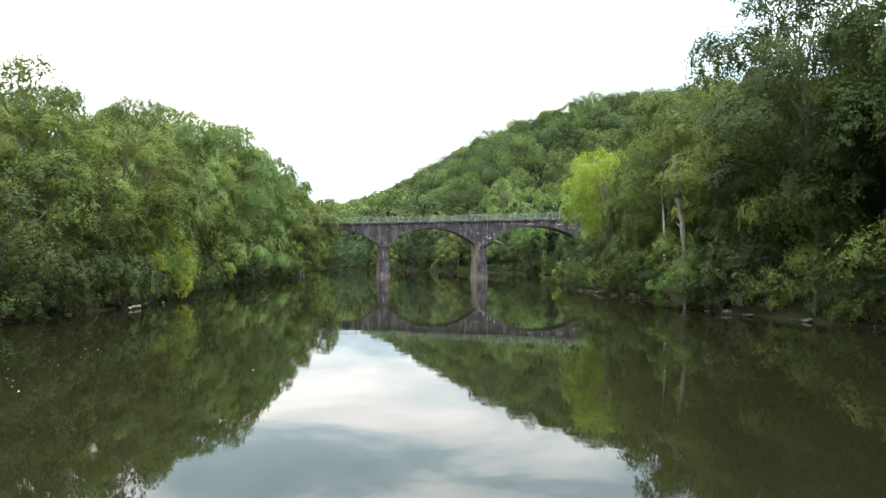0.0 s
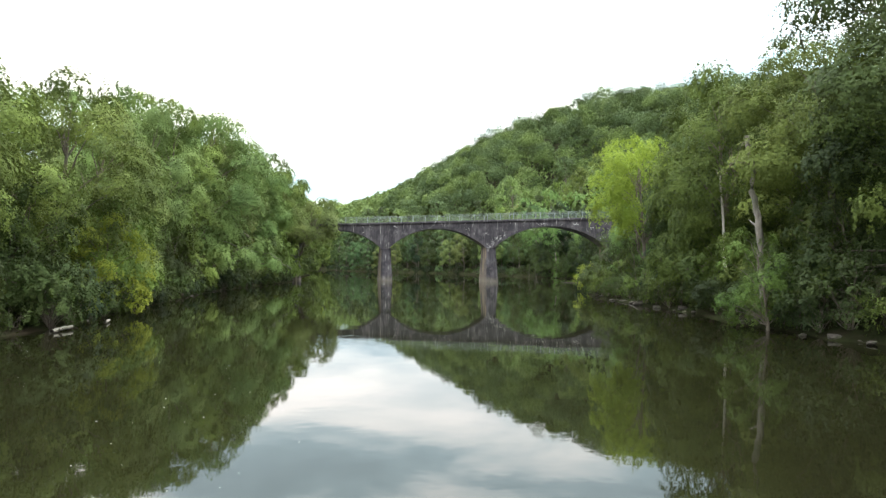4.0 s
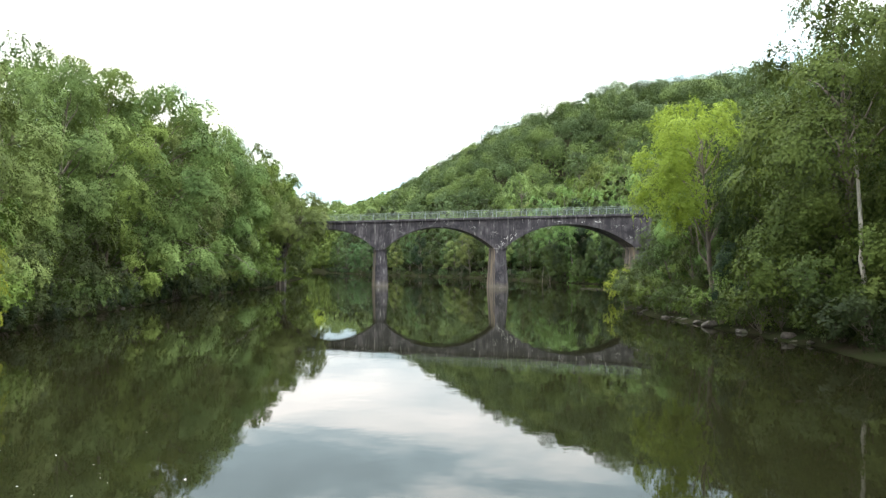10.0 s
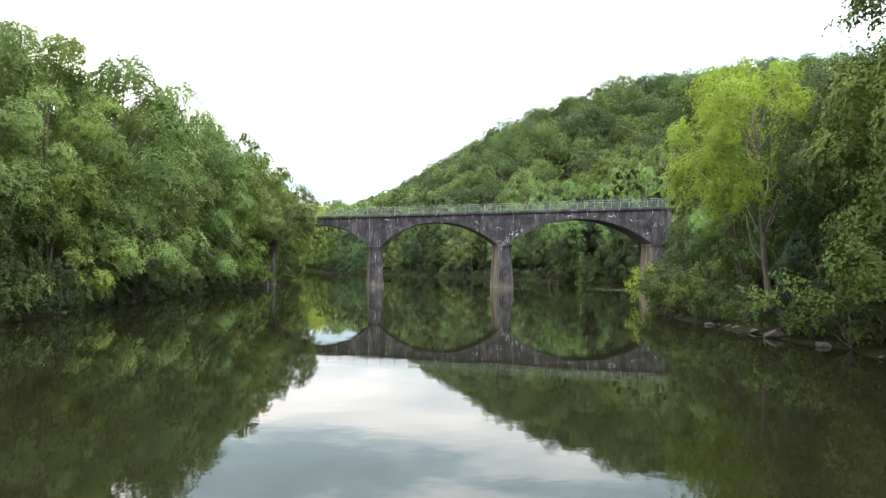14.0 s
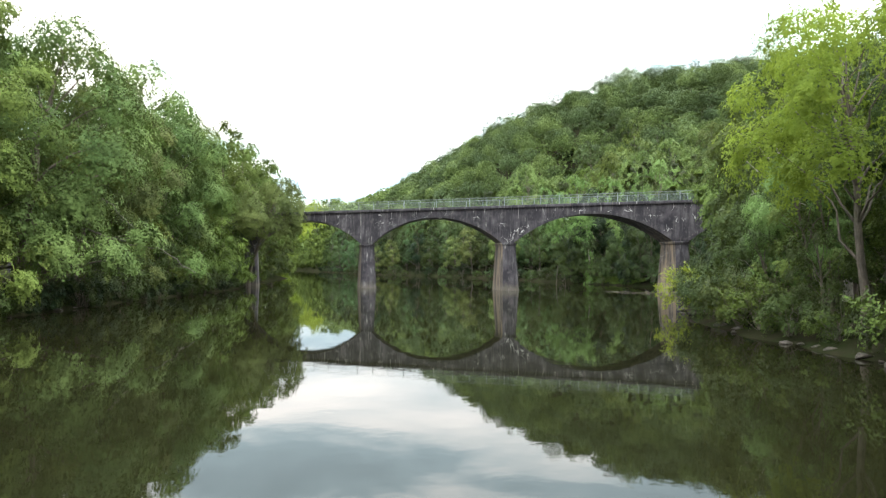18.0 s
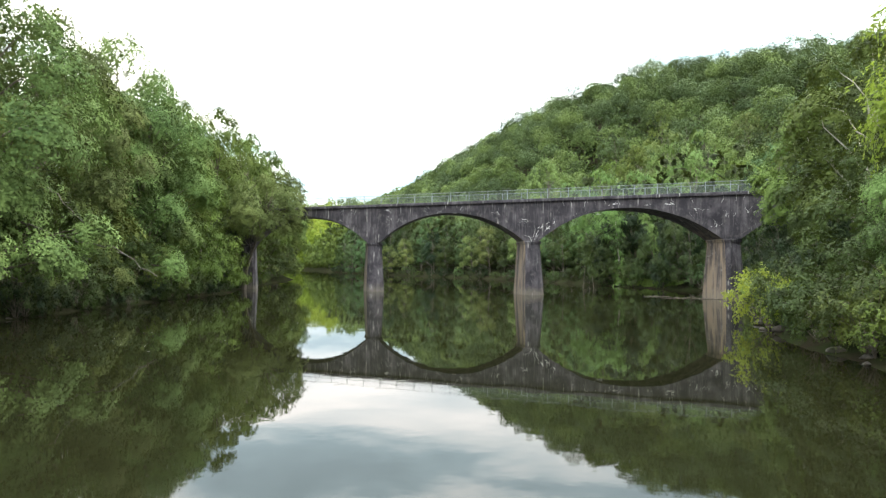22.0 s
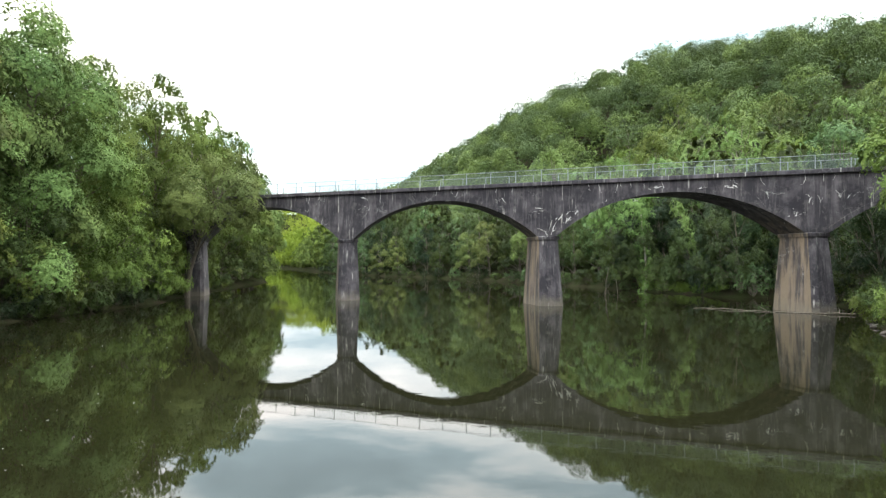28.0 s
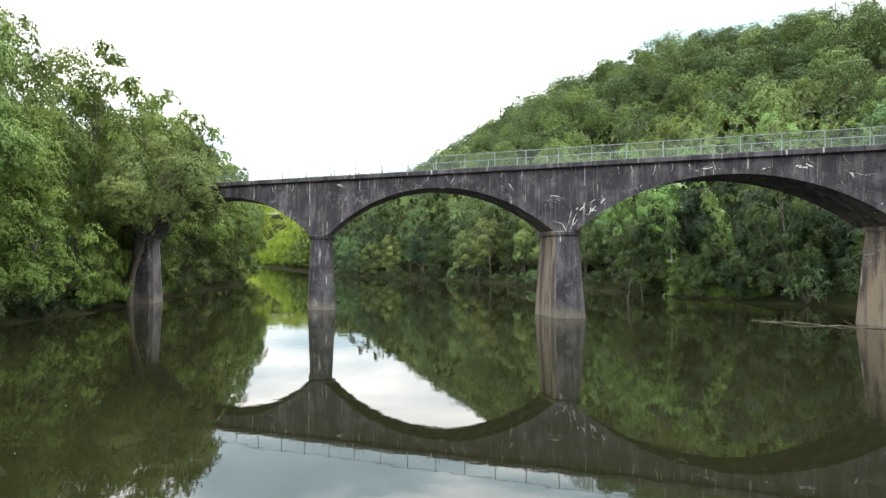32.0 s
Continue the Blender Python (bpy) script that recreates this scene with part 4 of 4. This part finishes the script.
# ---- dead wood, rocks and small things ----


def wood_mesh(name, rng_seed, points, r0, r1, wob, sides=7, twigs=0):
    rng = np.random.default_rng(rng_seed)
    pts = np.array(points, float)
    t = np.linspace(0, len(pts) - 1, (len(pts) - 1) * 5 + 1)
    path = np.stack([np.interp(t, np.arange(len(pts)), pts[:, k]) for k in range(3)], 1)
    path[1:-1] += rng.normal(size=(len(path) - 2, 3)) * wob
    v, q = limb_rings(path, np.linspace(r0, r1, len(path)), sides)
    for _ in range(twigs):
        i = rng.integers(2, len(path) - 1)
        d = rng.normal(size=3)
        d[2] = abs(d[2]) * 0.5
        tip = path[i] + d / np.linalg.norm(d) * rng.uniform(0.4, 1.1)
        tv, tq = limb_rings(branch_path(rng, path[i], tip, 4, 0, 0.04), [r1 * 0.9, r1 * 0.7, r1 * 0.5, r1 * 0.2], 4)
        o = len(v)
        v += tv
        q += [tuple(k + o for k in f) for f in tq]
    return smooth_faces(quad_mesh(name, v, q))


def dead_wood(name, label, category, seed, points, r0, r1, wob, material, twigs=0):
    return tagged(mesh_part(name, wood_mesh(name, seed, points, r0, r1, wob, twigs=twigs), material), label, category)


dead_wood("dead_tree", "bleached dead tree trunk broken off at the top", "dead tree", 1, [(60.9, -75.2, 1.2), (60.7, -75.1, 5.5), (60.4, -75.0, 8.0), (60.1, -75.2, 10.6)], 0.21, 0.13, 0.05, BARK_GREY, 2)
dead_wood("dead_tree", "thin pale dead trunk standing among the trees", "dead tree", 2, [(59.1, -67.4, 2.5), (59.0, -67.3, 6.0), (58.8, -67.2, 9.4)], 0.11, 0.06, 0.03, BARK_PALE)
dead_wood("dead_bough", "bare pale bough hanging over the water", "branch", 3, [(1.0, -47.5, 6.2), (4.6, -46.0, 5.0), (6.7, -44.9, 4.4), (8.5, -43.3, 2.7)], 0.06, 0.02, 0.10, BARK_GREY, 6)
dead_wood("dead_bough", "bare crooked bough among the leaves", "branch", 4, [(-1.0, -46.0, 8.6), (2.0, -46.0, 8.4), (4.2, -45.4, 6.2)], 0.045, 0.02, 0.09, BARK_GREY, 4)
dead_wood("leaning_stake", "grey dead stem leaning out of the water", "branch", 5, [(22.1, 24.2, -0.8), (22.4, 23.4, 1.2), (22.9, 22.2, 3.3)], 0.10, 0.05, 0.03, BARK)
dead_wood("leaning_stake", "thin grey dead stem standing in the water", "branch", 6, [(23.6, 25.0, -0.8), (23.4, 24.6, 1.9)], 0.05, 0.03, 0.03, BARK)
dead_wood("driftwood", "half-sunk branch caught against the pier", "driftwood", 7, [(33.5, 2.6, 0.05), (36.5, 0.8, 0.08), (40.0, -0.6, 0.06), (45.0, -1.6, 0.1)], 0.03, 0.055, 0.05, BARK, 9)
dead_wood("driftwood", "grey log lying along the low bank", "driftwood", 8, [(28.0, -92.6, 0.10), (27.2, -90.8, 0.16)], 0.12, 0.09, 0.02, BARK_GREY, 1)
dead_wood("driftwood", "short pale log at the water's edge", "driftwood", 9, [(26.4, -88.0, 0.12), (25.2, -86.6, 0.1)], 0.10, 0.07, 0.02, BARK_GREY)


def rock_meshes(n):
    out = []
    for i in range(n):
        rng = np.random.default_rng(200 + i)
        bm = bmesh.new()
        pts = unit(rng.normal(size=(16, 3))) * rng.uniform(0.75, 1.15, (16, 1)) * np.array([1.0, 0.72, 0.42])
        for p in pts:
            bm.verts.new(p)
        hull = bmesh.ops.convex_hull(bm, input=bm.verts[:])
        bmesh.ops.delete(bm, geom=[g for g in hull["geom_interior"] if isinstance(g, bmesh.types.BMVert)], context="VERTS")
        bmesh.ops.bevel(bm, geom=bm.edges[:], offset=0.05, segments=1, affect="EDGES")
        me = bpy.data.meshes.new("rock")
        bm.to_mesh(me)
        bm.free()
        me.materials.append(ROCK)
        out.append(me)
    return out


ROCKS = rock_meshes(7)


def lay_rock(x, y, z, size, rng):
    ob = tagged(new("rock", rng.choice(ROCKS)), "grey angular rock on the river bank", "rock", group="bank rocks")
    ob.matrix_world = Matrix.Translation((x, y, z)) @ Euler((rng.uniform(-0.25, 0.25), rng.uniform(-0.25, 0.25), rng.uniform(0, 6.28))).to_matrix().to_4x4() @ Matrix.Diagonal((size, size, size * rng.uniform(0.8, 1.3), 1))


rock_rng = random.Random(9)
for p, d in along(RIGHT, 98, 216, 0.95):
    nrm = Vector((d.y, -d.x))
    q = p + nrm * rock_rng.uniform(-0.35, 1.1)
    lay_rock(q.x, q.y, rock_rng.uniform(-0.05, 0.12), rock_rng.choice((0.15, 0.2, 0.25, 0.3, 0.36, 0.45)), rock_rng)
for p, d in along(LEFT, 100, 160, 2.2):
    q = p + Vector((-d.y, d.x)) * rock_rng.uniform(-0.3, 0.6)
    lay_rock(q.x, q.y, 0.0, rock_rng.uniform(0.15, 0.4), rock_rng)
for x, y, size in ((56.3, -65.0, 0.6), (45.6, -36.9, 0.7), (47.0, -45.0, 0.5), (52.6, -58.8, 0.55)):
    lay_rock(x, y, 0.15, size, rock_rng)


def build_flecks():
    """Foam and seed fluff that drift on the water in loose trails."""
    rng = np.random.default_rng(3)
    n = 420
    trail = rng.integers(0, 6, n)
    t = rng.uniform(0, 1, n)
    x0 = np.array([44.0, 47.0, 20.0, 14.0, 24.0, 50.0])[trail]
    y0 = np.array([-122.0, -116.0, -58.0, -47.0, -52.0, -108.0])[trail]
    x = x0 - 9 * t + rng.normal(0, 1.3, n)
    y = y0 + 16 * t + rng.normal(0, 1.3, n)
    r = rng.uniform(0.006, 0.019, n)
    a = rng.uniform(0, 1.5, n)
    k = np.arange(4) * math.pi / 2
    v = np.stack([x[:, None] + r[:, None] * np.cos(a[:, None] + k), y[:, None] + r[:, None] * 1.5 * np.sin(a[:, None] + k), np.full((n, 4), 0.006)], 2).reshape(-1, 3)
    m = Nodes("white_foam")
    mat = m.done(m.principled((0.7, 0.7, 0.66), 0.7).outputs[0])
    tagged(mesh_part("floating_foam", leaf_mesh("floating_foam", v, 4), mat), "white flecks of foam drifting on the water", "foam", kind="stuff")


build_flecks()


def build_deck_weeds():
    """Grass and weeds along the coping of the deck."""
    rng = np.random.default_rng(8)
    x = np.concatenate([rng.uniform(-24, 45, 900), rng.normal(3, 6, 500), rng.normal(27, 3, 120)])
    y = rng.uniform(0.30, 0.75, len(x))
    h = rng.uniform(0.12, 0.42, len(x)) * np.where(rng.uniform(size=len(x)) < 0.16, 2.0, 1.0)
    a = rng.uniform(0, 6.28, len(x))
    w = 0.02
    px = x - SKEW * y
    lean_x, lean_y = rng.normal(0, 0.08, len(x)), rng.normal(0, 0.08, len(x))
    z = np.full(len(x), TOP - 0.12)
    dx, dy = w * np.cos(a), w * np.sin(a)
    v = np.stack([np.stack([px - dx, y - dy, z], 1), np.stack([px + dx, y + dy, z], 1), np.stack([px + dx * 0.4 + lean_x, y + dy * 0.4 + lean_y, z + h], 1), np.stack([px - dx * 0.4 + lean_x, y - dy * 0.4 + lean_y, z + h], 1)], 1).reshape(-1, 3)
    tagged(mesh_part("deck_weeds", leaf_mesh("deck_weeds", v, 4), GRASS), "tufts of grass and weeds along the bridge coping", "grass", kind="stuff")


build_deck_weeds()


def build_bank_grass():
    """Long grass on the small clearing of the far bank."""
    rng = np.random.default_rng(18)
    t = rng.uniform(0, 1, 2600)
    x, y = 24.0 + 10.0 * t + rng.uniform(0, 2.2, len(t)), 37.0 - 11.0 * t + rng.uniform(0, 2.2, len(t))
    z = np.maximum(ground_height(x, y), 0) - 0.03
    h, a = rng.uniform(0.25, 0.85, len(t)), rng.uniform(0, 6.28, len(t))
    dx, dy = 0.05 * np.cos(a), 0.05 * np.sin(a)
    lx, ly = rng.normal(0, 0.2, len(t)), rng.normal(0, 0.2, len(t))
    v = np.stack([np.stack([x - dx, y - dy, z], 1), np.stack([x + dx, y + dy, z], 1), np.stack([x + lx, y + ly, z + h], 1)], 1).reshape(-1, 3)
    tagged(mesh_part("bank_grass", leaf_mesh("bank_grass", v), GRASS), "long green grass on the far bank", "grass", kind="stuff")


build_bank_grass()


def lime_material():
    m = Nodes("white_lime_crust")
    n = m.noise(m.world_coords(), 7.0, 5.0, 0.7)
    return m.done(m.principled(m.mix(n, (0.26, 0.25, 0.24), (0.66, 0.65, 0.62)), 0.85, m.bump(n, 0.6, 0.02)).outputs[0])


LIME = lime_material()


def lime_crack(bridge, rng, x, z, heading, length, width):
    """A wandering vein of white lime, a few millimetres proud of the spandrel wall, ragged along its edges."""
    bm = bmesh.new()
    prev, walked = None, 0.0
    while walked < length:
        w = width * rng.uniform(0.35, 1.3) * (1.0 if walked < length * 0.6 else 0.6)
        nx, nz = -math.sin(heading), math.cos(heading)
        pair = [bm.verts.new((x + nx * w / 2, -0.004, z + nz * w / 2)), bm.verts.new((x - nx * w / 2, -0.004, z - nz * w / 2))]
        if prev:
            bm.faces.new((prev[0], prev[1], pair[1], pair[0]))
        prev = pair
        step = rng.uniform(0.06, 0.16)
        x, z, walked = x + math.cos(heading) * step, z + math.sin(heading) * step, walked + step
        if z > TOP - COPING - 0.06:
            break
        heading += rng.uniform(-0.42, 0.42)
    bmesh.ops.recalc_face_normals(bm, faces=bm.faces)
    part("lime_crack", bm, LIME, bridge, "white lime vein")


bridge = bpy.data.objects["arch_bridge"]
lime_rng = random.Random(4)
# veins that gather over the second and third piers and along the crowns of the arches
for x, z, heading, length, width, count in ((21.6, 6.5, 1.57, 1.9, 0.07, 5), (22.6, 7.6, 0.4, 1.0, 0.09, 4), (23.4, 8.3, 1.0, 1.2, 0.06, 3), (20.2, 8.6, 0.1, 1.2, 0.05, 3), (26.5, 9.2, 0.6, 1.0, 0.06, 3), (2.2, 9.3, 0.7, 0.8, 0.09, 2), (1.9, 10.4, 0.05, 1.3, 0.06, 1), (11.4, 10.02, 0.0, 2.2, 0.10, 2), (16.5, 9.7, -1.0, 1.0, 0.06, 2), (28.2, 9.4, 0.3, 1.6, 0.12, 1), (30.6, 10.1, 0.05, 1.2, 0.10, 2), (33.9, 10.16, 0.0, 0.9, 0.14, 2), (36.6, 10.1, -0.1, 1.2, 0.10, 2), (41.0, 7.6, 0.9, 1.1, 0.05, 4), (42.6, 8.6, 1.3, 1.2, 0.05, 4), (39.0, 9.4, -0.5, 1.6, 0.05, 3), (44.6, 9.0, 1.5, 1.4, 0.05, 3), (7.0, 9.2, 0.8, 0.8, 0.05, 2), (-5.0, 9.0, 1.2, 1.0, 0.05, 2)):
    for _ in range(count + 2):
        lime_crack(bridge, lime_rng, x + lime_rng.uniform(-0.6, 0.6), z + lime_rng.uniform(-0.25, 0.25), heading + lime_rng.uniform(-0.5, 0.5), length * lime_rng.uniform(0.2, 0.7), width * lime_rng.choice((0.25, 0.4, 0.9)))
# short drips under the coping
for _ in range(30):
    lime_crack(bridge, lime_rng, lime_rng.uniform(-9, 46), 10.78, -1.57, lime_rng.uniform(0.2, 1.0), lime_rng.uniform(0.02, 0.045))
